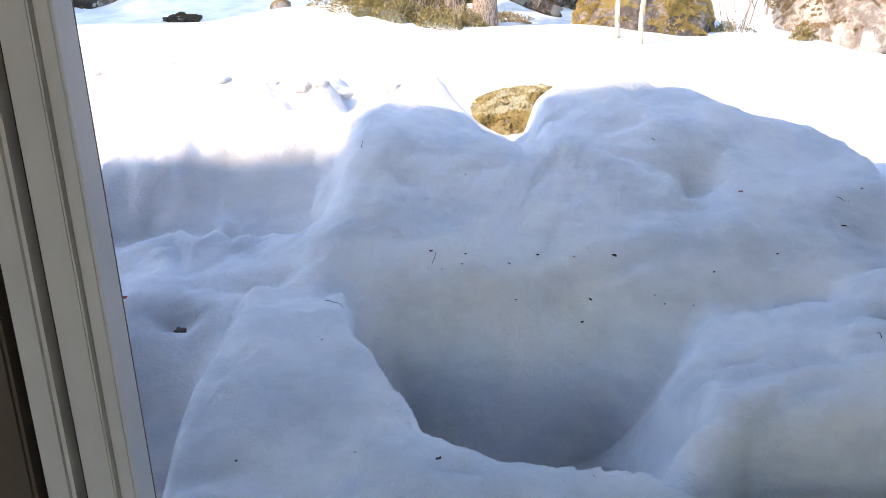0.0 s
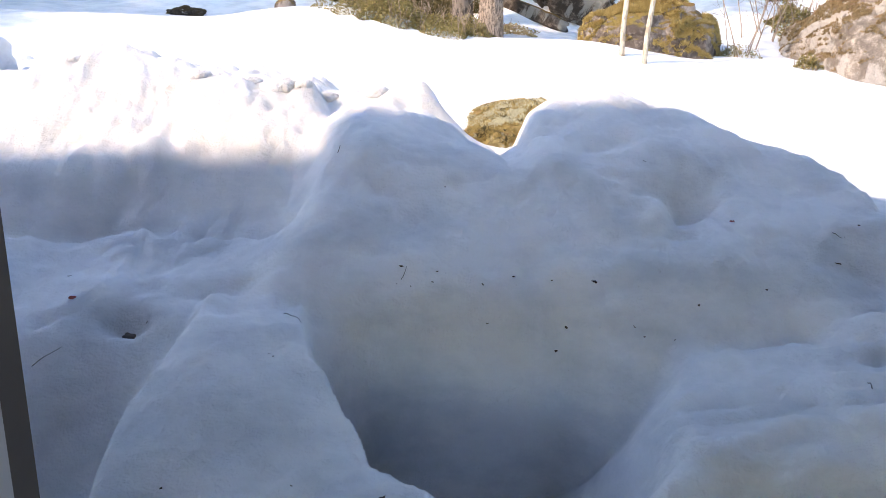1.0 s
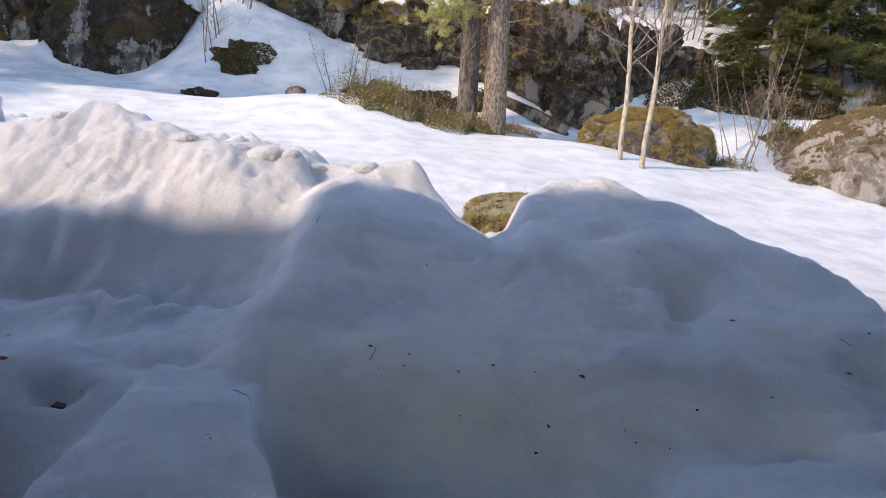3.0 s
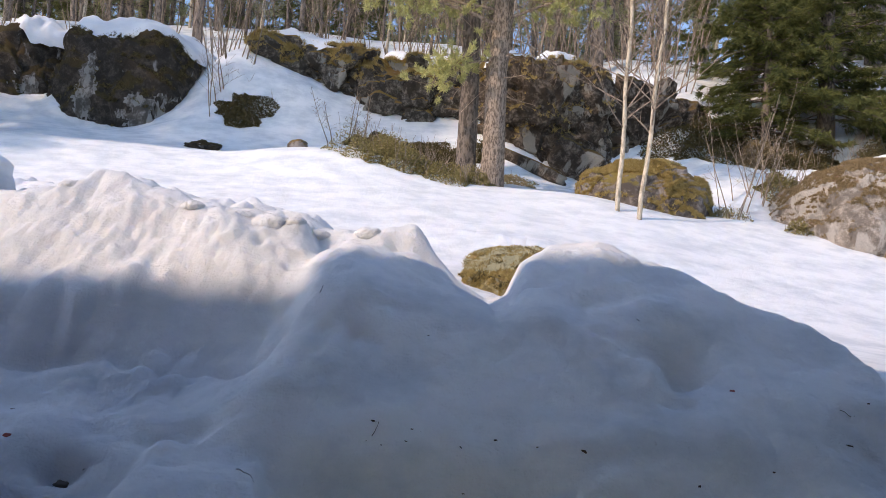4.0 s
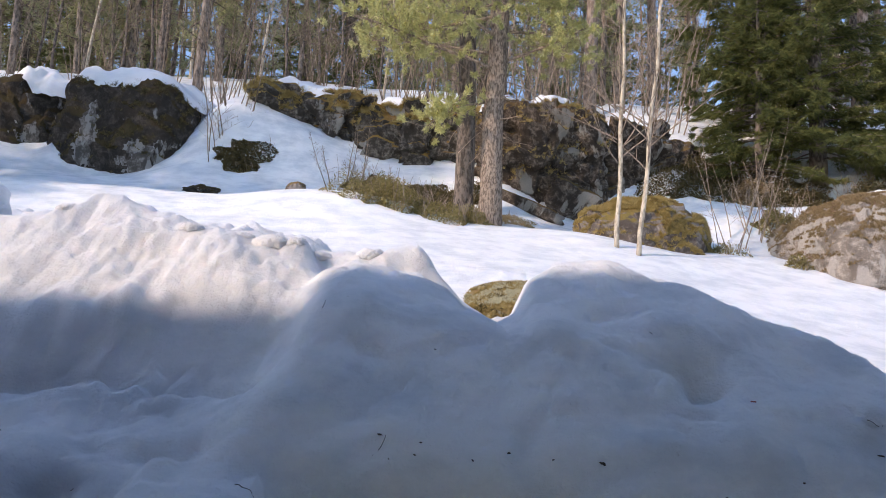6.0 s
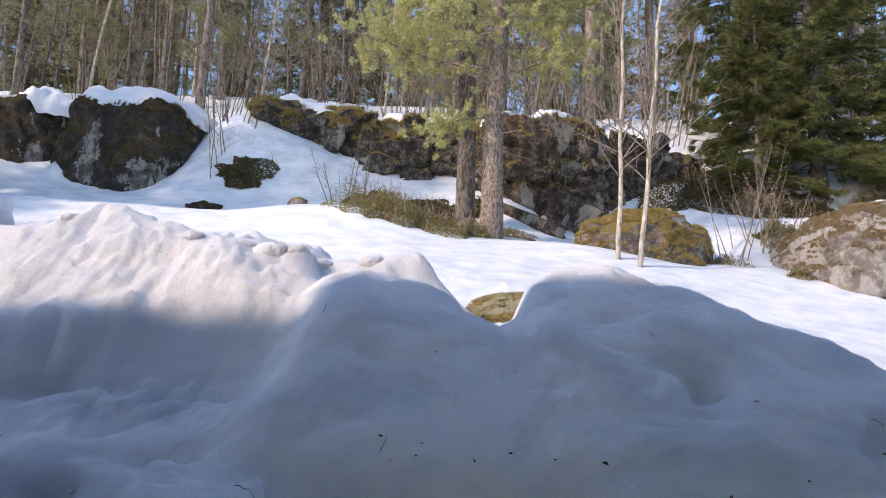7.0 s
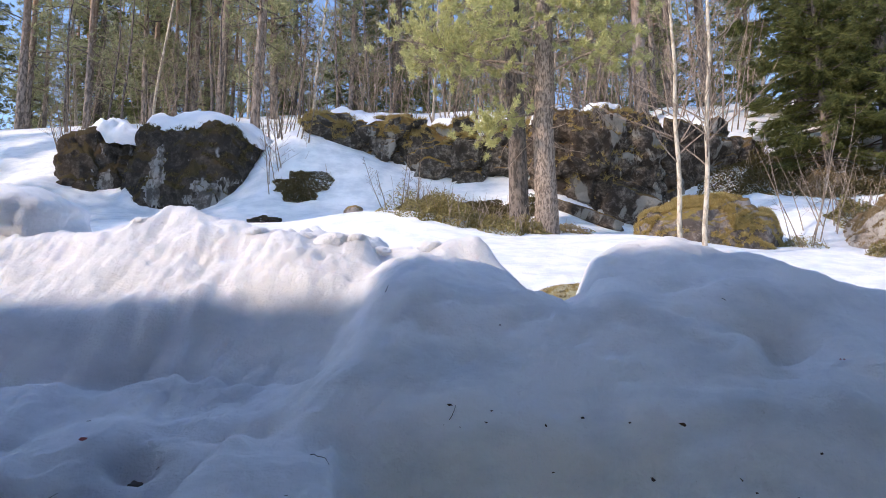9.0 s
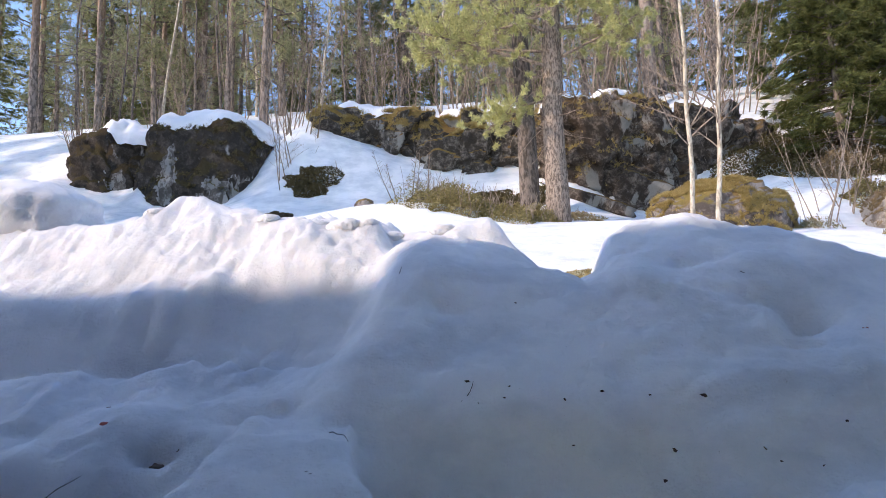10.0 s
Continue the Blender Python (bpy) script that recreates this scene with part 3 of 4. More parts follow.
LICHEN_CRUST = rock_material("pale_lichen_crust", (0.20, 0.18, 0.16), (0.46, 0.44, 0.41), (0.56, 0.54, 0.51), (0.10, 0.08, 0.04), 0.9, 0.50, 4.0)


def lichen_patch(over, x0, x1, z0, z1, seed, ragged=0.35):
    """A pale crust of lichen on the front of a rock, with a ragged outline."""
    m, vs, fs, seen = over.matrix_world, [], [], {}
    for p in over.data.polygons:
        c = m @ p.center
        u, w = (c.x - (x0 + x1) / 2) / (x1 - x0) * 2, (c.z - (z0 + z1) / 2) / (z1 - z0) * 2
        if p.normal.y > -0.1 or max(abs(u), abs(w)) > 1.6:
            continue
        if u * u + w * w + 2.2 * ragged * noise.fractal(Vector((c.x * 3.4, c.y * 3.4, c.z * 2.0 + seed)), 0.7, 2.0, 5) > 0.8:
            continue
        for i in p.vertices:
            if i not in seen:
                seen[i] = len(vs)
                v = over.data.vertices[i]
                vs.append(tuple(v.co + v.normal * 0.006))
        fs.append([seen[i] for i in p.vertices])
    return tagged(mesh_ob("lichen_crust", vs, fs, LICHEN_CRUST, over), "pale grey lichen crust", kind="stuff")


lichen_patch(boulder_big, -7.7, -7.2, 4.1, 5.7, 3.0, 0.5)
lichen_patch(boulder_big, -6.7, -5.4, 3.9, 4.85, 8.0, 0.5)
lichen_patch(boulder_small, -9.4, -8.7, 4.7, 5.3, 5.0, 0.6)

ledge_a = rock("rock_ledge", -2.95, 15.35, 5.65, 1.95, 1.2, 1.05, 11, ROCK_LEDGE, "long grey rock ledge with yellow moss along its top edge", (6, 3, 4), group="rock ledges", detail=6, power=5.0, rough=0.05, cracks=0.13)
ledge_b = rock("rock_ledge", -0.35, 15.0, 5.10, 1.75, 1.15, 1.28, 14, ROCK_LEDGE, "broken grey rock ledge with moss and thin snow on top", (3, 2, -5), group="rock ledges", detail=6, power=5.0, rough=0.05, cracks=0.13)
ledge_c = rock("rock_ledge", 2.25, 14.35, 4.80, 1.55, 1.25, 1.40, 17, ROCK_GREY, "tall shaded rock face with pale lichen patches", (4, 0, 5), group="rock ledges", detail=6, power=5.5, rough=0.05, cracks=0.12)
ledge_d = rock("rock_ledge", 4.4, 14.7, 4.6, 1.35, 1.2, 1.35, 21, ROCK_GREY, "dark rock face under a snowy shelf", (0, 3, 12), group="rock ledges", detail=6, power=5.0, rough=0.06, cracks=0.12)
rock("fallen_slab", 2.85, 12.9, 3.85, 0.62, 0.30, 0.34, 25, ROCK_GREY, "pale tilted rock slab fallen at the foot of the rock face", (10, 28, -12), power=4.5, rough=0.08)
rock("fallen_slab", 1.75, 12.2, 3.62, 0.75, 0.12, 0.13, 27, ROCK_GREY, "narrow weathered slab leaning in old snow", (0, 24, -20), power=4.0, rough=0.08, detail=4)
snow_cap(ledge_a, -2.9, 15.25, 1.7, 0.85, 0.21, 7, "thin melting snow along the top of the ledge", 0.4)
snow_cap(ledge_b, -0.5, 14.95, 1.4, 0.85, 0.19, 9, "thin strip of snow on the ledge", 0.4)
snow_cap(ledge_c, 2.2, 14.35, 1.45, 0.98, 0.17, 12, "patchy snow on the tall rock face", 0.3)
snow_cap(ledge_d, 4.4, 15.0, 1.1, 0.9, 0.18, 15, "patchy snow on the dark rock face", 0.4)
rock_mossy = rock("mossy_rock", 3.28, 10.15, 2.62, 1.08, 0.82, 0.79, 31, ROCK_MOSS, "low rounded rock covered in yellow-green moss", (0, 3, -4), detail=6, power=2.2, rough=0.07, cracks=0.05)
rock_right = rock("granite_boulder", 6.98, 9.85, 2.35, 1.55, 1.25, 1.22, 35, ROCK_PALE, "pale granite boulder with brown moss on its top", (5, -4, 10), category="boulder", detail=6, power=2.8, rough=0.06, cracks=0.05)
snow_cap(rock_right, 7.5, 10.2, 0.55, 0.5, 0.10, 18, "small snow patch on the granite boulder")
rock("stone", -2.32, 10.45, at(-2.32, 10.45) + 0.09, 0.16, 0.12, 0.12, 41, ROCK_MOSS, "small mossy stone poking out of the snow", detail=4, power=2.4)
rock("stone", -4.2, 11.25, at(-4.2, 11.25) + 0.02, 0.30, 0.20, 0.12, 43, ROCK_DARK, "flat dark stone poking out of the snow", detail=5, power=2.0, rough=0.25, cracks=0.09)
rock("stone", 5.6, 10.1, at(5.6, 10.1) + 0.05, 0.30, 0.14, 0.11, 45, ROCK_PALE, "small pale stone beside the granite boulder", (0, -14, 30), detail=4, power=2.6)


# ---- leaves, tufts and twigs ----
rng = np.random.default_rng(7)


def blades(centres, ways, count, length, width, fan=0.9):
    """Thin pointed blades that fan out from each centre along its way. Returns arrays of corners and triangles."""
    c = np.repeat(np.asarray(centres, float), count, 0)
    w = np.repeat(np.asarray(ways, float), count, 0)
    d = w + fan * rng.normal(size=c.shape)
    d /= np.linalg.norm(d, axis=1, keepdims=True) + 1e-9
    s = np.cross(d, rng.normal(size=c.shape))
    s /= np.linalg.norm(s, axis=1, keepdims=True) + 1e-9
    ln = length * rng.uniform(0.6, 1.25, (len(c), 1))
    base = c + d * ln * 0.05
    v = np.stack([base - s * width / 2, base + s * width / 2, base + d * ln], 1).reshape(-1, 3)
    return v, np.arange(len(v)).reshape(-1, 3)


def leaves(centres, size, flat=0.6):
    """Small pointed oval leaves with four corners each."""
    c = np.asarray(centres, float)
    d = rng.normal(size=c.shape) * (1, 1, flat)
    d /= np.linalg.norm(d, axis=1, keepdims=True)
    s = np.cross(d, rng.normal(size=c.shape) * 0.5 + (0, 0, 1))
    s /= np.linalg.norm(s, axis=1, keepdims=True) + 1e-9
    k = size * rng.uniform(0.6, 1.3, (len(c), 1))
    v = np.stack([c - d * k / 2, c + s * k * 0.28, c + d * k / 2, c - s * k * 0.28], 1).reshape(-1, 3)
    return v, np.arange(len(v)).reshape(-1, 4)


def array_mesh(name, v, f, material, parent=None, label=""):
    me = bpy.data.meshes.new(name)
    me.vertices.add(len(v))
    me.vertices.foreach_set("co", np.asarray(v, np.float32).ravel())
    k = f.shape[1]
    me.loops.add(f.size)
    me.loops.foreach_set("vertex_index", f.ravel().astype(np.int32))
    me.polygons.add(len(f))
    me.polygons.foreach_set("loop_start", np.arange(0, f.size, k, dtype=np.int32))
    me.update(calc_edges=True)
    me.materials.append(material)
    ob = new(name, me)
    if parent:
        ob.parent = parent
    if label:
        tagged(ob, label)
    return ob


def bent(p0, way, length, n=6, wobble=0.08, sag=0.0, rnd=random):
    """A bent line of points from p0."""
    pts, p, d = [Vector(p0)], Vector(p0), Vector(way).normalized()
    for k in range(n):
        d = (d + Vector((rnd.uniform(-1, 1), rnd.uniform(-1, 1), rnd.uniform(-1, 1))) * wobble + Vector((0, 0, -sag))).normalized()
        p = p + d * (length / n)
        pts.append(p.copy())
    return pts


def taper(r0, r1, n):
    return [r0 + (r1 - r0) * k / (n - 1) for k in range(n)]


def branchy(verts, faces, pts, radius, rnd, count, length, up=0.5, start=0.25, sub=3, sides=4, thin=0.0022, sag=0.0):
    """Side twigs on a stem, each with smaller twigs."""
    tips = []
    n = len(pts) - 1
    for k in range(count):
        f = start + (1 - start) * (k + rnd.random()) / count
        i = min(int(f * n), n - 1)
        p = pts[i].lerp(pts[i + 1], f * n - i)
        a = rnd.uniform(0, 2 * math.pi)
        ln = length * (1.15 - f) * rnd.uniform(0.6, 1.2)
        line = bent(p, (math.cos(a), math.sin(a), up + rnd.uniform(-0.2, 0.3)), ln, 5, 0.16, sag, rnd)
        r = max(thin, radius * (1 - f) * 0.45)
        tube(verts, faces, line, taper(r, thin * 0.5, 6), sides)
        tips.append(line)
        for s in range(sub):
            g = rnd.uniform(0.25, 0.95)
            j = min(int(g * 5), 4)
            q = line[j].lerp(line[j + 1], g * 5 - j)
            d = (line[-1] - line[0]).normalized() + Vector((rnd.uniform(-1, 1), rnd.uniform(-1, 1), rnd.uniform(-0.3, 0.8)))
            tw = bent(q, d, ln * rnd.uniform(0.25, 0.5), 3, 0.2, sag, rnd)
            tube(verts, faces, tw, taper(thin, thin * 0.4, 4), 3)
            tips.append(tw)
    return tips


def tufts_over(over, count, least_up, length, width, material, seed, name="moss_cover", clump=0.5, low=-99.0, patch=2.2):
    """Short moss or grass blades growing on the upward faces of a thing."""
    rr = random.Random(seed)
    polys = [p for p in over.data.polygons if (over.matrix_world.to_3x3() @ p.normal).z > least_up and (over.matrix_world @ p.center).z > low]
    polys = [p for p in polys if noise.noise(over.matrix_world @ p.center * patch + Vector((seed, 0, 0))) > clump - 0.5]
    cent, ways = [], []
    for k in range(count):
        p = rr.choice(polys)
        u, v = rr.random(), rr.random()
        c = [over.data.vertices[i].co for i in p.vertices]
        if u + v > 1:
            u, v = 1 - u, 1 - v
        cent.append(over.matrix_world @ (c[0] + (c[1] - c[0]) * u + (c[2] - c[0]) * v))
        ways.append(over.matrix_world.to_3x3() @ p.normal)
    v, f = blades(cent, ways, 7, length, width, 0.8)
    ob = array_mesh(name, v, f, material, over)
    ob.matrix_parent_inverse = over.matrix_world.inverted()
    return tagged(ob, kind="stuff")


tufts_over(rock_mossy, 12000, 0.30, 0.055, 0.012, LEAF_MOSS, 1, clump=0.42)
tufts_over(rock_right, 16000, 0.42, 0.04, 0.010, LEAF_TURF, 2, clump=0.2)
tufts_over(ledge_a, 9000, -0.1, 0.09, 0.014, LEAF_MOSS, 3, low=6.0)
tufts_over(ledge_b, 8000, 0.0, 0.09, 0.014, LEAF_MOSS, 4, low=5.75)
tufts_over(ledge_c, 4000, 0.4, 0.08, 0.014, LEAF_MOSS, 5)
tufts_over(boulder_big, 5000, 0.25, 0.07, 0.014, LEAF_HEATH, 6, clump=0.4)


# ---- trees ----
def bare_tree(name, h, r, seed, material, label, twigs=16, reach=1.0, lean=(0, 0), category="tree", thin=0.004, wobble=0.04):
    rnd = random.Random(seed)
    root = tagged(new(name), label, category)
    vs, fs = [], []
    stem = bent((0, 0, -0.3), (lean[0], lean[1], 1), h + 0.3, 12, wobble, 0, rnd)
    tube(vs, fs, stem, taper(r, r * 0.25, 13), 8)
    mesh_ob("trunk", vs, fs, material, root)
    vs, fs = [], []
    branchy(vs, fs, stem, r, rnd, twigs, reach, 0.7, 0.25, 4, 4, thin)
    tagged(mesh_ob("branchwork", vs, fs, BARK_ALDER, root), kind="stuff")
    return root


def far_pine(name, h, r, seed, crown_from, label, density=1.0, spread_=1.5):
    rnd = random.Random(seed)
    root = tagged(new(name), label, "tree")
    vs, fs = [], []
    stem = bent((0, 0, -0.4), (rnd.uniform(-0.02, 0.02), rnd.uniform(-0.02, 0.02), 1), h + 0.4, 10, 0.012, 0, rnd)
    tube(vs, fs, stem, taper(r, r * 0.3, 11), 9)
    mesh_ob("trunk", vs, fs, BARK_FAR, root)
    vs, fs, cent, ways = [], [], [], []
    for k in range(int(46 * density)):
        f = crown_from + (1 - crown_from) * rnd.random() ** 0.8
        i = min(int(f * 10), 9)
        p = stem[i].lerp(stem[i + 1], f * 10 - i)
        a = rnd.uniform(0, 2 * math.pi)
        ln = spread_ * rnd.uniform(0.5, 1.1) * (1.25 - 0.7 * (f - crown_from) / (1 - crown_from))
        line = bent(p, (math.cos(a), math.sin(a), rnd.uniform(-0.1, 0.5)), ln, 5, 0.15, 0.03, rnd)
        tube(vs, fs, line, taper(0.03, 0.006, 6), 4)
        for s in range(10):
            g = rnd.uniform(0.3, 1.0)
            j = min(int(g * 5), 4)
            q = line[j].lerp(line[j + 1], g * 5 - j) + Vector((rnd.gauss(0, 0.16), rnd.gauss(0, 0.16), rnd.gauss(0.05, 0.12)))
            cent.append(q)
            ways.append((line[-1] - line[0]).normalized() * 0.5 + Vector((0, 0, 0.5)))
    for k in range(10):
        f = rnd.uniform(0.08, crown_from)
        i = min(int(f * 10), 9)
        p = stem[i].lerp(stem[i + 1], f * 10 - i)
        a = rnd.uniform(0, 2 * math.pi)
        line = bent(p, (math.cos(a), math.sin(a), rnd.uniform(-0.4, 0.2)), rnd.uniform(0.4, 1.2), 4, 0.2, 0.05, rnd)
        tube(vs, fs, line, taper(0.014, 0.004, 5), 4)
    tagged(mesh_ob("branchwork", vs, fs, BARK_DARK, root), kind="stuff")
    v, f = blades(cent, ways, 12, 0.24, 0.035, 0.8)
    tagged(array_mesh("crown", v, f, NEEDLE_FAR, root), kind="stuff")
    return root


def spruce(name, h, reach, seed, label, whorls=34, start=0.4, fine=1.0):
    rnd = random.Random(seed)
    root = tagged(new(name), label, "tree")
    vs, fs = [], []
    stem = bent((0, 0, -0.3), (0, 0, 1), h + 0.3, 10, 0.01, 0, rnd)
    tube(vs, fs, stem, taper(0.02 * h, 0.01, 11), 9)
    mesh_ob("trunk", vs, fs, BARK_DARK, root)
    vs, fs, cent, ways = [], [], [], []
    for k in range(whorls):
        f = (k + 0.5) / whorls
        z = start + (h - start) * f
        ln0 = reach * (1 - f) ** 0.8 + 0.12
        for b in range(8):
            a = rnd.uniform(0, 2 * math.pi)
            ln = ln0 * rnd.uniform(0.65, 1.15)
            line = bent((0, 0, z + rnd.uniform(-0.1, 0.1)), (math.cos(a), math.sin(a), -0.05 + 0.5 * f), ln, 6, 0.07, 0.07 * (1 - f), rnd)
            line[-1].z += 0.1 * ln
            tube(vs, fs, line, taper(0.016, 0.004, 7), 4)
            side = Vector((-math.sin(a), math.cos(a), 0))
            for s in range(int(9 * fine * max(0.5, ln))):
                g = rnd.uniform(0.2, 1.0)
                j = min(int(g * 6), 5)
                q = line[j].lerp(line[j + 1], g * 6 - j)
                w = side * rnd.choice((-1, 1)) * rnd.uniform(0.4, 1.0) + Vector((math.cos(a), math.sin(a), -0.45))
                for e in range(3):
                    cent.append(q + w * (0.11 * e * (1.2 - g)))
                    ways.append(w)
    tagged(mesh_ob("branchwork", vs, fs, BARK_DARK, root), kind="stuff")
    v, f = blades(cent, ways, 9, 0.15, 0.022, 0.55)
    tagged(array_mesh("crown", v, f, NEEDLE_SPRUCE, root), kind="stuff")
    return root


def put(ob, x, y, sink=0.05, turn=0.0, size=1.0, tilt=(0, 0)):
    ob.matrix_world = pose(x, y, at(x, y) - sink, tilt[0], tilt[1], turn) @ Matrix.Scale(size, 4)
    return ob


# the pine beside the berry shrubs, with its low bough and sunlit crown
rnd = random.Random(4)
pine = tagged(new("pine_tree"), "pine with flaky grey-brown bark and a low sunlit crown", "tree")
pine.location = (0.87, 10.5, 0)
vs, fs = [], []
pz = at(0.87, 10.5)
trunk_pts = [Vector((0.02 * math.sin(k * 1.7) + 0.19 * k / 12, 0, pz - 0.25 + k * 0.72)) for k in range(13)]
tube(vs, fs, trunk_pts, [0.235, 0.19, 0.175, 0.168, 0.16, 0.155, 0.15, 0.14, 0.13, 0.12, 0.11, 0.10, 0.08], 20)
bm = bmesh.new()
me = bpy.data.meshes.new("trunk_shape")
me.from_pydata(vs, [], fs)
bm.from_mesh(me)
bmesh.ops.subdivide_edges(bm, edges=bm.edges[:], cuts=3, use_grid_fill=True)
for v in bm.verts:
    q = Vector((v.co.x * 16, v.co.y * 16, v.co.z * 5))
    v.co += Vector((v.co.x - 0.1, v.co.y, 0)).normalized() * (0.012 * noise.fractal(q, 0.7, 2.0, 3))
part("trunk", bm, BARK_PINE, pine, "flaky grey-brown bark")


def pine_bough(owner, p0, way, length, r0, tufts, label="", sag=0.02, puff=0.20, blade=0.085):
    vs, fs, cent, ways = [], [], [], []
    line = bent(p0, way, length, 7, 0.10, sag, rnd)
    tube(vs, fs, line, taper(r0, r0 * 0.25, 8), 6)
    for s in range(int(tufts / 6.0)):
        g = rnd.uniform(0.30, 1.0) ** 0.8
        j = min(int(g * 7), 6)
        q = line[j].lerp(line[j + 1], g * 7 - j)
        e = q + Vector((rnd.gauss(0, puff), rnd.gauss(0, puff), rnd.gauss(0.02, puff * 0.75)))
        tube(vs, fs, [q, q.lerp(e, 0.5) + Vector((0, 0, -0.02)), e], [0.005, 0.004, 0.002], 3)
        up = (e - q).normalized() * 0.7 + Vector((0, 0, 0.5))
        for b in range(6):
            cent.append(e + Vector((rnd.gauss(0, 0.022), rnd.gauss(0, 0.022), rnd.gauss(0, 0.02))) + up * 0.022 * b)
            ways.append(up)
    bough = mesh_ob("bough", vs, fs, BARK_TWIG, owner, label)
    v, f = blades(cent, ways, 18, blade * 0.95, 0.017, 0.75)
    tagged(array_mesh("needle_mass", v, f, NEEDLE_PINE, bough), kind="stuff")
    return bough


# the low bough, then the crown's boughs
pine_bough(pine, (-0.1, 0, 5.05), (-0.9, -0.1, -0.10), 1.15, 0.025, 330, "low bough with yellow-green needles", 0.10, 0.17)
for z0, wx, wy, wz, ln, n in ((5.6, -1, -0.4, 0.25, 2.6, 420), (5.9, -1, 0.1, 0.15, 2.3, 360), (5.75, 0.9, -0.5, 0.2, 1.5, 300), (6.2, -0.7, -0.8, 0.1, 1.9, 380), (6.3, 0.9, 0.2, 0.05, 1.6, 320),
                              (6.6, -1, 0.3, 0.0, 2.4, 380), (6.7, 0.5, -0.9, 0.0, 1.5, 300), (7.0, -0.8, -0.5, 0.0, 2.2, 360), (7.1, 1, -0.2, 0.0, 1.6, 300), (7.5, -0.9, 0.2, 0.0, 2.0, 300), (7.6, 0.6, 0.6, 0.0, 1.6, 260), (7.9, -0.3, -0.9, 0.1, 1.6, 260)):
    pine_bough(pine, (0.1, 0, z0), (wx, wy, wz), ln, 0.03, n, "", 0.01, 0.27)
vs, fs = [], []
for k in range(11):
    a = rnd.uniform(0, 6.3)
    line = bent((0.08, 0, rnd.uniform(4.4, 5.6)), (math.cos(a), math.sin(a), rnd.uniform(-0.5, 0.1)), rnd.uniform(0.3, 1.1), 5, 0.18, 0.05, rnd)
    tube(vs, fs, line, taper(0.011, 0.003, 6), 4)
tagged(mesh_ob("dead_twigwork", vs, fs, BARK_TWIG, pine, "dry bare lower twigs"), kind="stuff")

vs, fs = [], []
line = bent((0.12, 0, 5.45), (1, 0.15, 0.05), 1.3, 8, 0.10, 0.10, rnd)
tube(vs, fs, line, taper(0.016, 0.005, 9), 5)
branchy(vs, fs, line, 0.012, rnd, 16, 0.75, -0.9, 0.35, 5, 4, 0.004, 0.10)
tagged(mesh_ob("hanging_branchwork", vs, fs, BARK_TWIG, pine, "dry grey hanging branch"), kind="stuff")

# the pine behind it, its shade put into a darker bark colour
second = tagged(new("pine_tree"), "shaded pine trunk behind the nearer pine", "tree")
vs, fs = [], []
z0 = at(0.47, 11.4)
tube(vs, fs, [(0.47 + 0.02 * math.sin(k), 11.4, z0 - 0.2 + 0.8 * k) for k in range(12)], taper(0.185, 0.10, 12), 14)
mesh_ob("trunk", vs, fs, BARK_DARK, second)
for z1, wx, wy, ln in ((6.7, -1, -0.2, 2.0), (7.1, 0.8, -0.4, 1.7), (7.5, -0.5, 0.6, 1.9), (7.9, 0.3, -0.8, 1.6), (8.3, -0.9, 0.1, 1.8)):
    pine_bough(second, (0.47, 11.4, z1), (wx, wy, 0.1), ln, 0.03, 260, "", 0.01, 0.25)
vs, fs = [], []
for k in range(9):
    a = rnd.uniform(0, 6.3)
    line = bent((0.47, 11.4, rnd.uniform(4.6, 6.4)), (math.cos(a), math.sin(a), rnd.uniform(-0.4, 0.1)), rnd.uniform(0.4, 1.3), 5, 0.16, 0.05, rnd)
    tube(vs, fs, line, taper(0.013, 0.003, 6), 4)
tagged(mesh_ob("dead_twigwork", vs, fs, BARK_TWIG, second, "dry bare lower twigs"), kind="stuff")


# two young birches
def young_birch(x, y, top_x, seed, label):
    rnd = random.Random(seed)
    root = tagged(new("young_birch"), label, "tree", "young birches")
    z = at(x, y)
    vs, fs = [], []
    h = 6.2
    pts = [Vector((x + (top_x - x) * (k / 7) + 0.02 * math.sin(k * 1.9 + seed), y + 0.02 * math.cos(k * 2.3), z - 0.15 + (h + 0.15) * k / 14)) for k in range(15)]
    tube(vs, fs, pts, taper(0.035, 0.009, 15), 10)
    mesh_ob("trunk", vs, fs, BARK_BIRCH, root, "pale cream bark")
    vs, fs = [], []
    branchy(vs, fs, pts, 0.03, rnd, 58, 1.35, 1.0, 0.20, 6, 4, 0.0042)
    tagged(mesh_ob("branchwork", vs, fs, BARK_TWIG, root, "fine bare twigs"), kind="stuff")
    return root


young_birch(2.53, 8.8, 2.60, 3, "slim young birch with a pale straight stem, leafless")
young_birch(2.76, 8.6, 3.02, 9, "slim young birch leaning beside its twin, leafless")


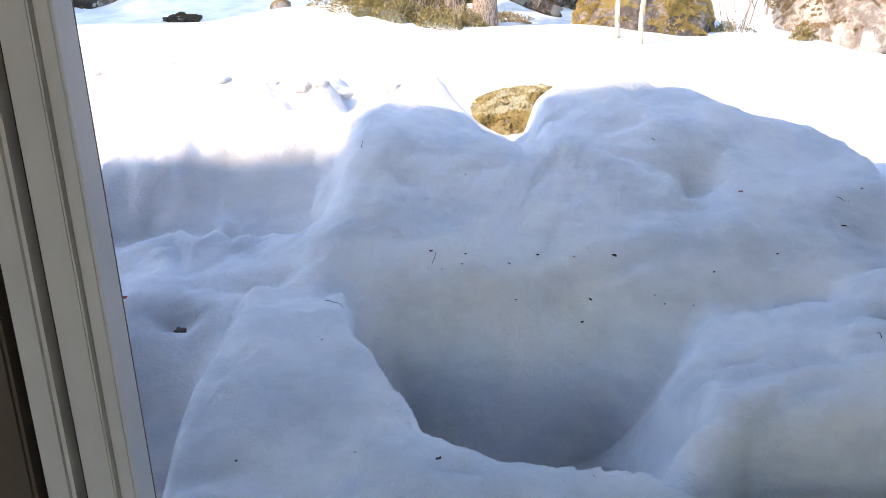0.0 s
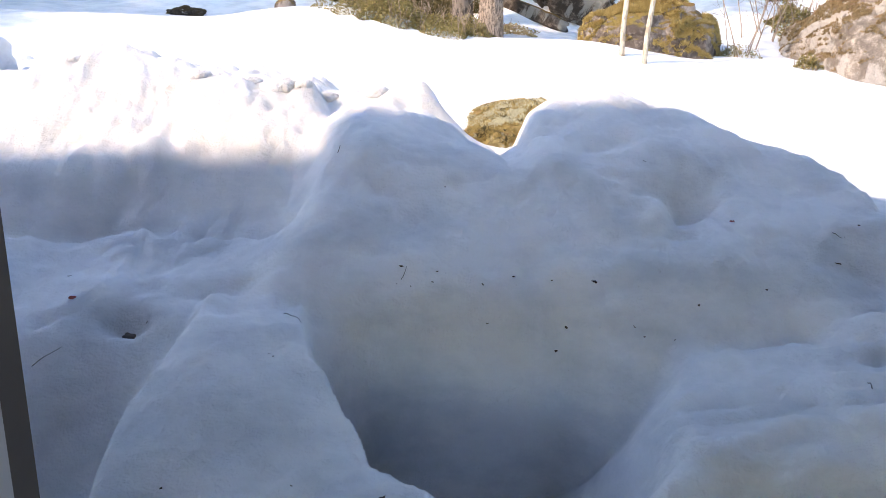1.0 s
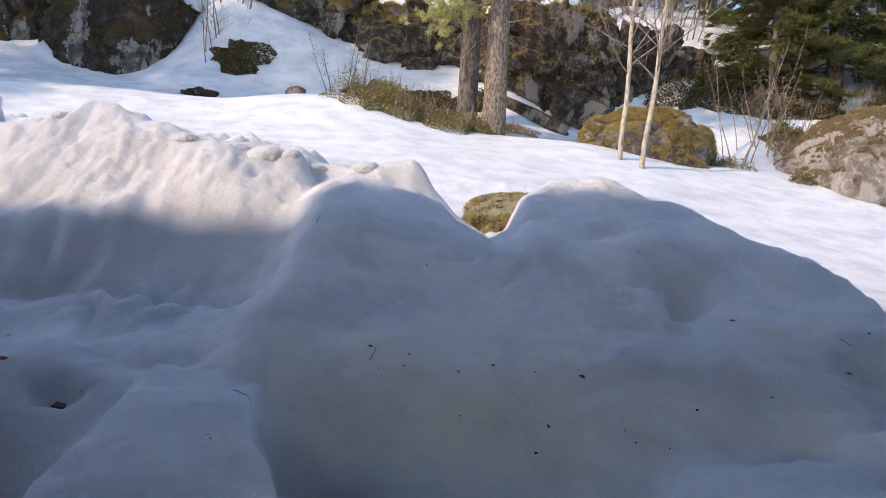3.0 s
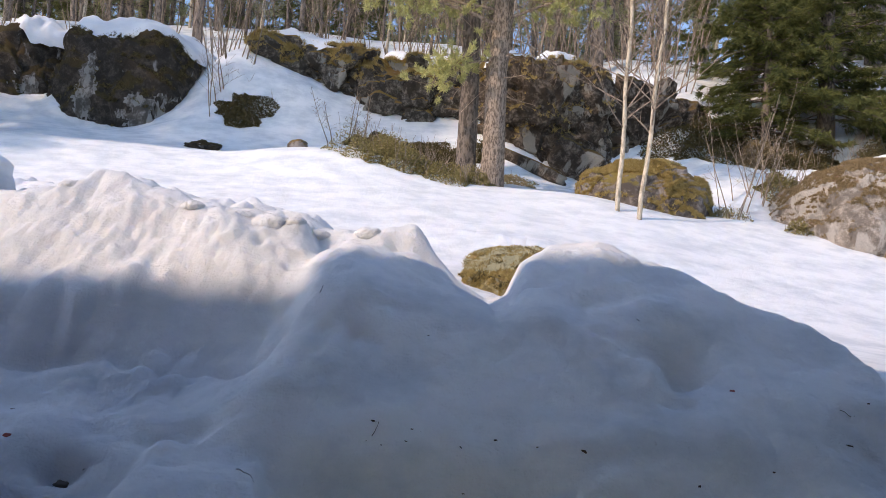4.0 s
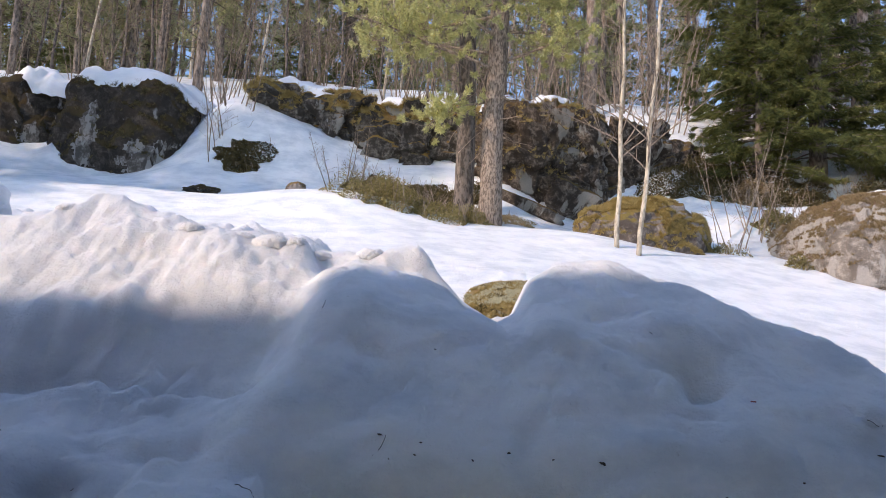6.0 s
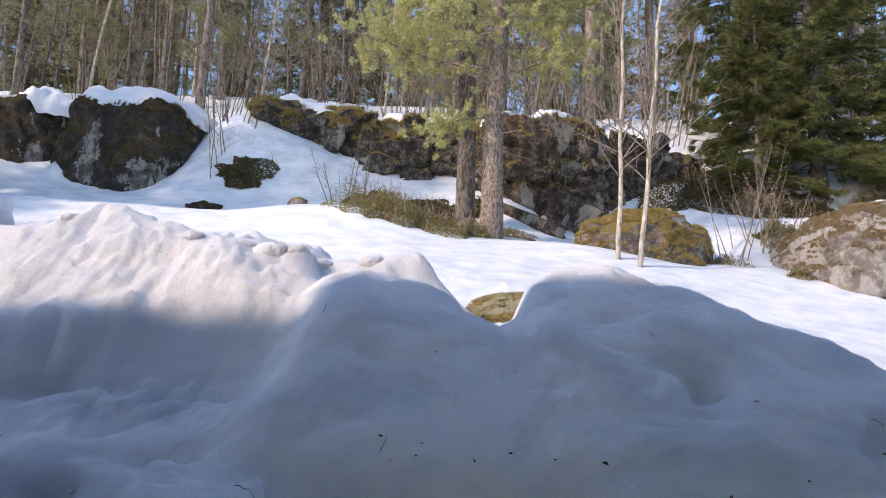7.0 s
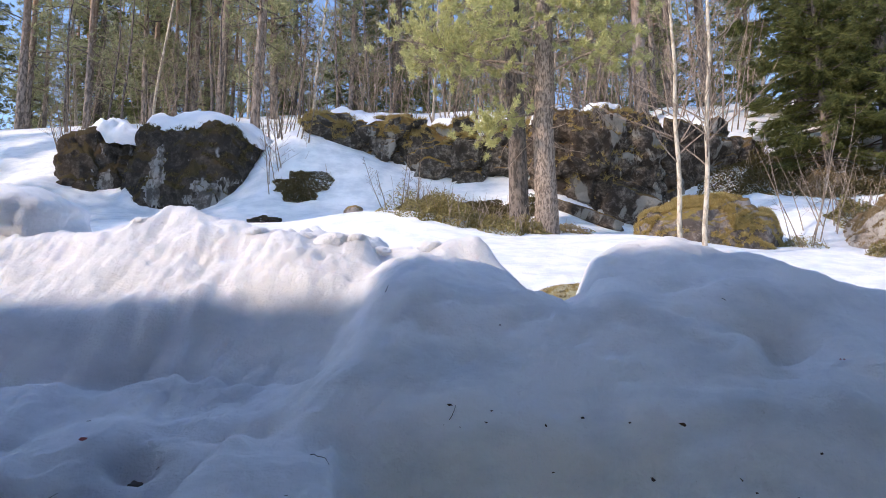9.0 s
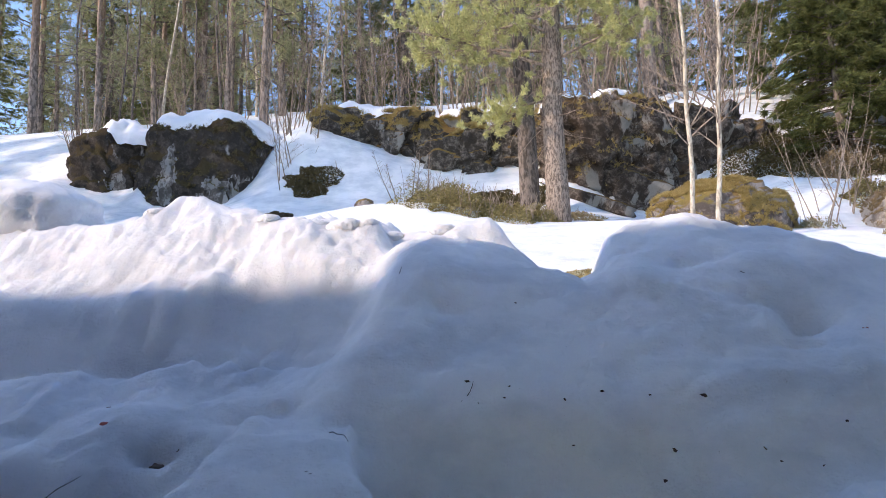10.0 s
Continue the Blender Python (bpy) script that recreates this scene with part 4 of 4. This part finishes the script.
# ---- shrubs and undergrowth ----
def shrub(name, x, y, rx, ry, h, count, size, material, label, stems=40, category="shrub", seed=1):
    rs = np.random.default_rng(seed)
    root = tagged(new(name), label, category)
    a, r = rs.uniform(0, 6.283, count), np.sqrt(rs.uniform(0, 1, count))
    wide = 1 + 0.45 * fractal(np.cos(a), np.sin(a), 0.7, 3, seed)
    px, py = x + rx * wide * r * np.cos(a), y + ry * wide * r * np.sin(a)
    top = h * (1 - r ** 3) * (0.65 + 0.5 * fractal(px, py, 0.35, 3, seed))
    pz = height(px, py) + np.maximum(top, 0.02) * rs.uniform(0.25, 1.0, count)
    v, f = leaves(np.stack([px, py, pz], -1), size)
    tagged(array_mesh("foliage", v, f, material, root), kind="stuff")
    vs, fs = [], []
    rr = random.Random(seed)
    for k in range(stems):
        i = rr.randrange(count)
        g = float(height(px[i], py[i]))
        tube(vs, fs, bent((px[i], py[i], g - 0.02), (rr.uniform(-0.4, 0.4), rr.uniform(-0.4, 0.4), 1), h * rr.uniform(0.6, 1.3), 4, 0.2, 0, rr), taper(0.005, 0.002, 5), 4)
    tagged(mesh_ob("stemwork", vs, fs, BARK_TWIG, root), kind="stuff")
    return root


shrub("berry_shrub", -0.72, 9.8, 0.70, 0.60, 0.50, 10000, 0.036, LEAF_BERRY, "low evergreen berry shrub with yellow-green leaves", 60, seed=3)
shrub("berry_shrub", 0.22, 9.85, 0.68, 0.50, 0.40, 9000, 0.034, LEAF_BERRY, "low brownish berry shrub beside the pine's foot", 90, seed=4)
shrub("heather_shrub", -1.35, 12.75, 0.70, 0.55, 0.30, 9000, 0.05, LEAF_HEATH, "dark low heather patch in the shade", 60, seed=5)
shrub("heather_shrub", -0.45, 12.7, 0.6, 0.5, 0.22, 9000, 0.05, LEAF_HEATH, "dark low heather and needle litter under the pines", 60, seed=25)
shrub("heather_shrub", 0.3, 12.3, 0.7, 0.6, 0.30, 9000, 0.05, LEAF_HEATH, "dark low heather patch behind the pine", 60, seed=15)
shrub("heather_shrub", -4.15, 13.05, 0.60, 0.36, 0.22, 6000, 0.055, LEAF_HEATH, "dark low shrub on a snow-free patch", 60, seed=6)
shrub("brown_bush", 6.5, 12.8, 0.6, 0.4, 0.45, 5000, 0.055, LEAF_TURF, "brown bush in the shade under the spruces", 90, seed=31)
shrub("brown_bush", 8.6, 12.2, 0.8, 0.45, 0.8, 9000, 0.055, LEAF_HEATH, "dark bush under the large spruce", 90, seed=33)
# dark leaves added here in place of the ground's shade below the rocks
shrub("heather_shrub", 5.5, 13.2, 1.0, 0.5, 0.34, 9000, 0.055, LEAF_HEATH, "dark low foliage standing in for shaded ground below the rock face", 60, seed=36)
shrub("heather_shrub", 7.2, 12.9, 1.0, 0.5, 0.36, 9000, 0.055, LEAF_HEATH, "dark undergrowth under the spruces", 60, seed=37)
shrub("heather_shrub", 6.3, 13.6, 1.1, 0.5, 0.36, 9000, 0.055, LEAF_HEATH, "dark undergrowth in the shade of the spruces", 60, seed=38)
shrub("juniper", 6.1, 11.2, 0.4, 0.35, 0.5, 3200, 0.05, LEAF_BERRY, "small yellow-green bush beside the granite boulder", 60, seed=7)
shrub("berry_shrub", 5.32, 9.25, 0.22, 0.16, 0.22, 900, 0.035, LEAF_BERRY, "small green shrub at the foot of the granite boulder", 20, seed=8)
shrub("berry_shrub", 4.45, 9.75, 0.3, 0.2, 0.16, 900, 0.03, LEAF_BERRY, "small green shrub at the foot of the mossy rock", 20, seed=9)
shrub("grass_tuft", 1.1, 11.2, 0.7, 0.35, 0.16, 1500, 0.05, LEAF_DRY, "dry yellow grass around the pine's foot", 20, "grass", seed=10)


def thicket(name, x, y, stems, h, r, seed, label, spread_=0.35, twigs=6, bark=BARK_TWIG):
    """A clump of thin bare stems from one root."""
    rr = random.Random(seed)
    root = tagged(new(name), label, "shrub")
    z = at(x, y)
    for k in range(stems):
        vs, fs = [], []
        a = rr.uniform(0, 6.3)
        p = (x + spread_ * rr.random() * math.cos(a), y + spread_ * rr.random() * math.sin(a), z - 0.15)
        line = bent(p, (0.25 * math.cos(a), 0.25 * math.sin(a), 1), h * rr.uniform(0.6, 1.1), 8, 0.08, 0, rr)
        tube(vs, fs, line, taper(r * rr.uniform(0.6, 1.1), r * 0.2, 9), 5)
        branchy(vs, fs, line, r * 0.6, rr, twigs, h * 0.22, 0.8, 0.3, 3, 3, 0.003)
        mesh_ob("stem", vs, fs, bark, root)
    return root


for k, (x, y, n, h) in enumerate(((4.55, 9.9, 3, 2.3), (4.95, 10.4, 4, 2.4), (5.4, 10.7, 5, 2.2), (6.0, 10.9, 4, 2.0))):
    thicket("sapling", x, y, n, h, 0.011, 60 + k, "thin pale leafless saplings standing in snow", 0.25, 5)
for k, (x, y, n, h) in enumerate(((-6.0, 16.2, 6, 4.2), (-3.2, 16.4, 7, 4.5), (-1.1, 16.4, 7, 4.5), (-7.6, 16.6, 6, 4.0), (-9.6, 16.4, 6, 4.0), (-11.6, 16.0, 6, 3.6), (0.9, 16.4, 6, 4.2), (2.6, 16.4, 6, 4.0), (-4.45, 13.0, 4, 2.6), (-2.0, 12.7, 5, 1.2), (-4.6, 13.9, 5, 3.0), (-3.6, 15.0, 7, 3.4), (-2.6, 15.3, 7, 3.6), (-1.6, 15.2, 6, 3.2), (-0.6, 15.4, 6, 3.4), (0.2, 15.6, 5, 3.0), (1.5, 15.4, 5, 2.8), (-5.3, 15.0, 6, 3.2), (-8.2, 15.8, 6, 3.0), (-10.6, 14.6, 6, 2.6), (3.3, 15.8, 5, 2.6))):
    thicket("alder_thicket", x, y, n + 2, h * 1.1, 0.017, 80 + k, "leafless grey alder thicket with thin stems", 0.6, 16, BARK_ALDER)
for k, (x, y, n, h) in enumerate(((1.3, 16.0, 8, 4.4), (2.1, 15.9, 8, 4.6), (3.0, 16.3, 8, 4.8), (4.9, 16.6, 8, 4.4), (5.8, 16.0, 7, 4.0), (5.2, 15.0, 6, 3.4), (0.4, 16.6, 7, 4.6), (3.8, 18.2, 8, 5.0))):
    thicket("willow_thicket", x, y, n, h, 0.024, 140 + k, "sunlit leafless willow thicket with brown twigs", 0.7, 12)


# ---- the wood behind ----
kinds = [far_pine("pine_tree", 15, 0.16, 101, 0.22, "tall pine with an orange upper trunk and thin crown", 1.1, 1.7),
         far_pine("pine_tree", 13, 0.12, 102, 0.16, "tall pine with dead lower branches", 1.0, 1.5),
         far_pine("pine_tree", 16, 0.20, 103, 0.27, "thick old pine with an orange trunk", 1.2, 1.9),
         far_pine("pine_tree", 10, 0.10, 104, 0.05, "young pine with green branches far down", 1.3, 1.2),
         bare_tree("birch_tree", 10, 0.08, 105, BARK_BIRCH, "leafless birch with a pale trunk", 40, 1.8, (0.03, 0)),
         bare_tree("birch_tree", 8, 0.05, 106, BARK_BIRCH, "slender leafless birch among the pines", 36, 1.5, (-0.05, 0.02)),
         bare_tree("alder_tree", 7, 0.05, 107, BARK_DARK, "leafless grey alder with crooked twigs", 40, 1.6, (0.06, 0), wobble=0.07),
         spruce("spruce_tree", 11, 1.9, 108, "dark green spruce with drooping boughs", 30, 0.3, 0.7)]
# trunks that stand out, by kind, place, turn and size
for k, x, y, s in ((0, -16.6, 20, 1.0), (1, -13.4, 19, 0.9), (0, -9.3, 20, 1.05), (1, -6.9, 17.2, 1.15), (2, 4.05, 17, 1.0), (1, 1.6, 18, 1.0), (0, 5.4, 19, 1.0), (2, 7.2, 21, 0.9), (0, 12.5, 18, 1.0), (1, 14.0, 19.5, 1.0),
                   (7, -3.6, 23, 1.0), (7, -8.4, 25, 0.8), (6, -11.5, 18, 0.9), (5, -10.2, 17.5, 1.0), (3, -12.3, 20.5, 1.1), (3, 0.6, 17.6, 0.8), (3, 2.6, 18.6, 0.85), (6, -7.8, 17.0, 0.9), (6, -5.9, 18.2, 1.0), (6, -4.4, 17.0, 0.9), (6, -2.9, 17.6, 0.9), (5, -1.7, 17.2, 0.9), (6, -0.5, 18.2, 1.0), (6, 3.0, 17.2, 0.8), (6, -13.0, 17.6, 0.9), (6, -11.0, 16.6, 0.8), (6, -8.8, 18.4, 1.0), (6, -9.8, 18.6, 1.0), (6, -6.6, 16.8, 0.8), (5, -5.2, 17.4, 1.0), (6, -3.8, 18.6, 1.0), (3, -7.2, 19.4, 0.9), (3, -12.0, 22.0, 1.0), (3, -4.8, 20.2, 0.9), (7, -14.2, 24.0, 0.9), (7, -6.0, 26.0, 1.0)):
    put(copy_thing(kinds[k], Matrix()), x, y, 0.1, (x * 71) % 360, s)
rf = random.Random(12)
for k in range(200):
    y = 19 + 26 * (k / 200) ** 0.9 + rf.uniform(-1, 1)
    x = rf.uniform(-1.0, 1.0) * (0.80 * y + 2) - 1.5
    kind = rf.choice((0, 0, 1, 1, 1, 3, 3, 3, 4, 5, 6, 6, 6, 7))
    put(copy_thing(kinds[kind], Matrix()), x, y, 0.1, rf.uniform(0, 360), rf.uniform(0.75, 1.1))
for k, (kind, x, y) in enumerate(((0, 18, 26), (1, -22, 30), (2, -26, 27), (3, 24, 25), (4, 20, 30), (5, -20, 25), (6, 22, 22), (7, -24, 22))):
    put(kinds[kind], x, y, 0.1)

# the dark spruces beside the granite boulder
spruce_a = put(spruce("spruce_tree", 9.5, 2.5, 201, "large dark spruce with drooping boughs, partly sunlit", 40, 0.5, 1.3), 8.3, 13.6)
put(spruce("spruce_tree", 9.0, 2.3, 202, "dark spruce in the shade beside another", 36, 0.4, 1.2), 7.7, 15.8)
put(spruce("spruce_tree", 5.6, 2.0, 203, "dark spruce behind the granite boulder", 34, 0.3, 1.2), 10.6, 12.8)
put(spruce("spruce_tree", 5.0, 1.5, 204, "young spruce at the foot of the rock face", 24, 0.2, 1.2), 7.0, 13.6)
# trees beside the boulders that shade them
for k, (kind, x, y) in enumerate(((7, -11.0, 7.4), (7, -12.6, 8.4), (7, -11.4, 9.7), (7, -13.6, 10.2), (1, -14.0, 7.4), (7, -10.0, 8.5), (3, -15.0, 9.0), (1, -20.0, 11.0), (0, -22.0, 13.5), (7, -19.0, 14.0), (1, -24.0, 15.5), (3, -18.0, 12.2))):
    put(copy_thing(kinds[kind], Matrix()), x, y, 0.1, 40 * k)


# ---- moss in the gap, chunks of snow and litter ----
moss_bed = rock("mossy_hummock", 0.80, 6.2, at(0.80, 6.2) - 0.02, 0.50, 1.2, 0.19, 51, MOSS_BED, "moss-grown hummock bare of snow, yellow-green and grey", (9, -8, -4), category="hummock", detail=5, power=2.2)
tufts_over(moss_bed, 3800, -0.2, 0.032, 0.012, LEAF_MOSS, 21, "moss_cover", 0.25, -99.0, 6.0)
tufts_over(moss_bed, 12000, -0.2, 0.022, 0.014, LEAF_LICHEN, 22, "lichen_cover", 0.25, at(0.80, 6.2) - 0.03, 5.0)
tufts_over(moss_bed, 1200, -0.2, 0.035, 0.012, LEAF_HEATH, 23, "heath_cover", 0.65, -99.0, 7.0)


def chunk(x, y, a, b, c, seed, label, lift=0.3, turn=(0, 0, 0)):
    bm = rock_bm(a, b, c, seed, 5, 3.2 if a > 0.15 else 2.2, 0.09 if a > 0.15 else 0.10, 0.012 if a > 0.15 else 0.0)
    ob = part("snow_chunk", bm, SNOW)
    ob.matrix_world = pose(x, y, at(x, y) + c * lift, *turn)
    return tagged(ob, label, "snow", "snow chunks on the bank")


chunk(-2.34, 3.12, 0.40, 0.24, 0.25, 61, "large translucent block of icy snow on the bank", 0.10, (0, 5, 0))
for k, (x, y, a) in enumerate(((-0.60, 2.90, 0.085), (-0.50, 2.88, 0.045), (-0.20, 3.0, 0.06), (-0.95, 2.90, 0.05), (-1.5, 2.95, 0.06), (0.80, 2.92, 0.024), (-0.42, 3.0, 0.05), (-0.75, 2.95, 0.06))):
    chunk(x, y, a, a * 0.8, a * 0.6, 70 + k, "loose rounded lump of snow on the bank", -0.5)

LITTER = simple("dead_leaf", (0.06, 0.035, 0.022), 0.8)
LITTER_RED = simple("red_leaf", (0.34, 0.07, 0.05), 0.8)
TWIG = simple("dark_twig", (0.035, 0.028, 0.024), 0.8)


def litter_leaf(x, y, size, seed, material, label):
    rr = random.Random(seed)
    n = 9
    vs = [(0, 0, 0.12 * size)]
    for k in range(n):
        a = 2 * math.pi * k / n
        r = size * (0.5 + 0.35 * rr.random()) * (1.0 if k % 2 else 0.7)
        vs.append((r * math.cos(a) * 1.2, r * math.sin(a) * 0.7, 0.25 * size * rr.random()))
    fs = [(0, 1 + k, 1 + (k + 1) % n) for k in range(n)]
    fs += [(0 + n + 1, n + 2 + (k + 1) % n, n + 2 + k) for k in range(n)]
    vs += [(vx, vy, vz - 0.10 * size) for vx, vy, vz in vs]
    ob = mesh_ob("dead_leaf", vs, fs, material, smooth=False)
    slope = (at(x, y + 0.03) - at(x, y - 0.03)) / 0.06
    ob.matrix_world = pose(x, y, at(x, y) + 0.003, math.degrees(math.atan(slope)), 0, rr.uniform(0, 360))
    return tagged(ob, label, "leaf", "litter on the snow")


def litter_twig(x, y, length, turn, seed, r=0.0012):
    rr = random.Random(seed)
    vs, fs = [], []
    c, s = math.cos(radians(turn)), math.sin(radians(turn))
    pts = []
    for k in range(6):
        d = length * (k / 5 - 0.5)
        px, py = x + c * d, y + s * d + rr.uniform(-0.001, 0.001)
        pts.append((px, py, at(px, py) + 0.003))
    tube(vs, fs, pts, taper(r, r * 0.5, 6), 5)
    return tagged(mesh_ob("twig", vs, fs, TWIG), "thin dark twig lying on old snow", "twig", "litter on the snow")


for k, (x, y) in enumerate(((-0.037, 1.99), (0.208, 1.942), (0.306, 1.978), (0.551, 1.97), (0.648, 1.866), (0.449, 1.874), (0.416, 1.838), (0.852, 1.91), (1.356, 2.07), (-1.155, 2.15), (-0.038, 1.25), (0.187, 1.606), (1.49, 2.186))):
    litter_leaf(x, y, (0.013, 0.010, 0.009, 0.014, 0.010)[k % 5], 200 + k, LITTER, "small dark bit of bark on old snow")
for k, (x, y) in enumerate(((0.423, 1.974), (0.218, 1.87), (0.058, 1.946), (-0.051, 1.954), (0.072, 1.978), (0.764, 1.85), (1.076, 1.958), (0.675, 1.85), (-0.009, 1.938), (-0.223, 1.27), (-0.489, 1.274), (-0.36, 1.646), (0.291, 1.202), (1.425, 2.154), (0.099, 2.294), (-0.247, 1.658), (-0.346, 1.63))):
    litter_leaf(x, y, 0.006, 240 + k, LITTER, "tiny dark speck of bark on old snow")
for k, (x, y, s) in enumerate(((1.066, 2.198, 0.020), (0.752, 1.206, 0.011), (-1.041, 1.966, 0.016))):
    litter_leaf(x, y, s, 270 + k, LITTER_RED, "curled reddish-brown dead leaf on old snow")
for k, (x, y, ln, turn) in enumerate(((-0.336, 1.81, 0.075, -38), (1.131, 1.55, 0.04, 70), (-0.28, 2.386, 0.03, 80), (-1.045, 1.82, 0.08, 20), (1.403, 2.162, 0.03, -30), (0.84, 2.446, 0.014, -20), (-0.03, 1.975, 0.03, 60))):
    litter_twig(x, y, ln, turn, 300 + k)


# bare soil and old leaves in the small hollow of the bank
SOIL = simple("wet_soil", (0.13, 0.105, 0.09), 0.9)
soil = part("soil_clod", rock_bm(0.024, 0.014, 0.008, 91, 3, 2.2, 0.3, 0.1), SOIL)
soil.matrix_world = pose(-0.85, 1.915, at(-0.85, 1.915) + 0.004, 25, 0, 10)
tagged(soil, "dark wet soil clod in a hollow of old snow", "soil")
for k, (x, y) in enumerate(((-0.875, 1.905), (-0.835, 1.90), (-0.80, 1.925))):
    litter_leaf(x, y, 0.012, 400 + k, LITTER, "small dark bit of bark on old snow")
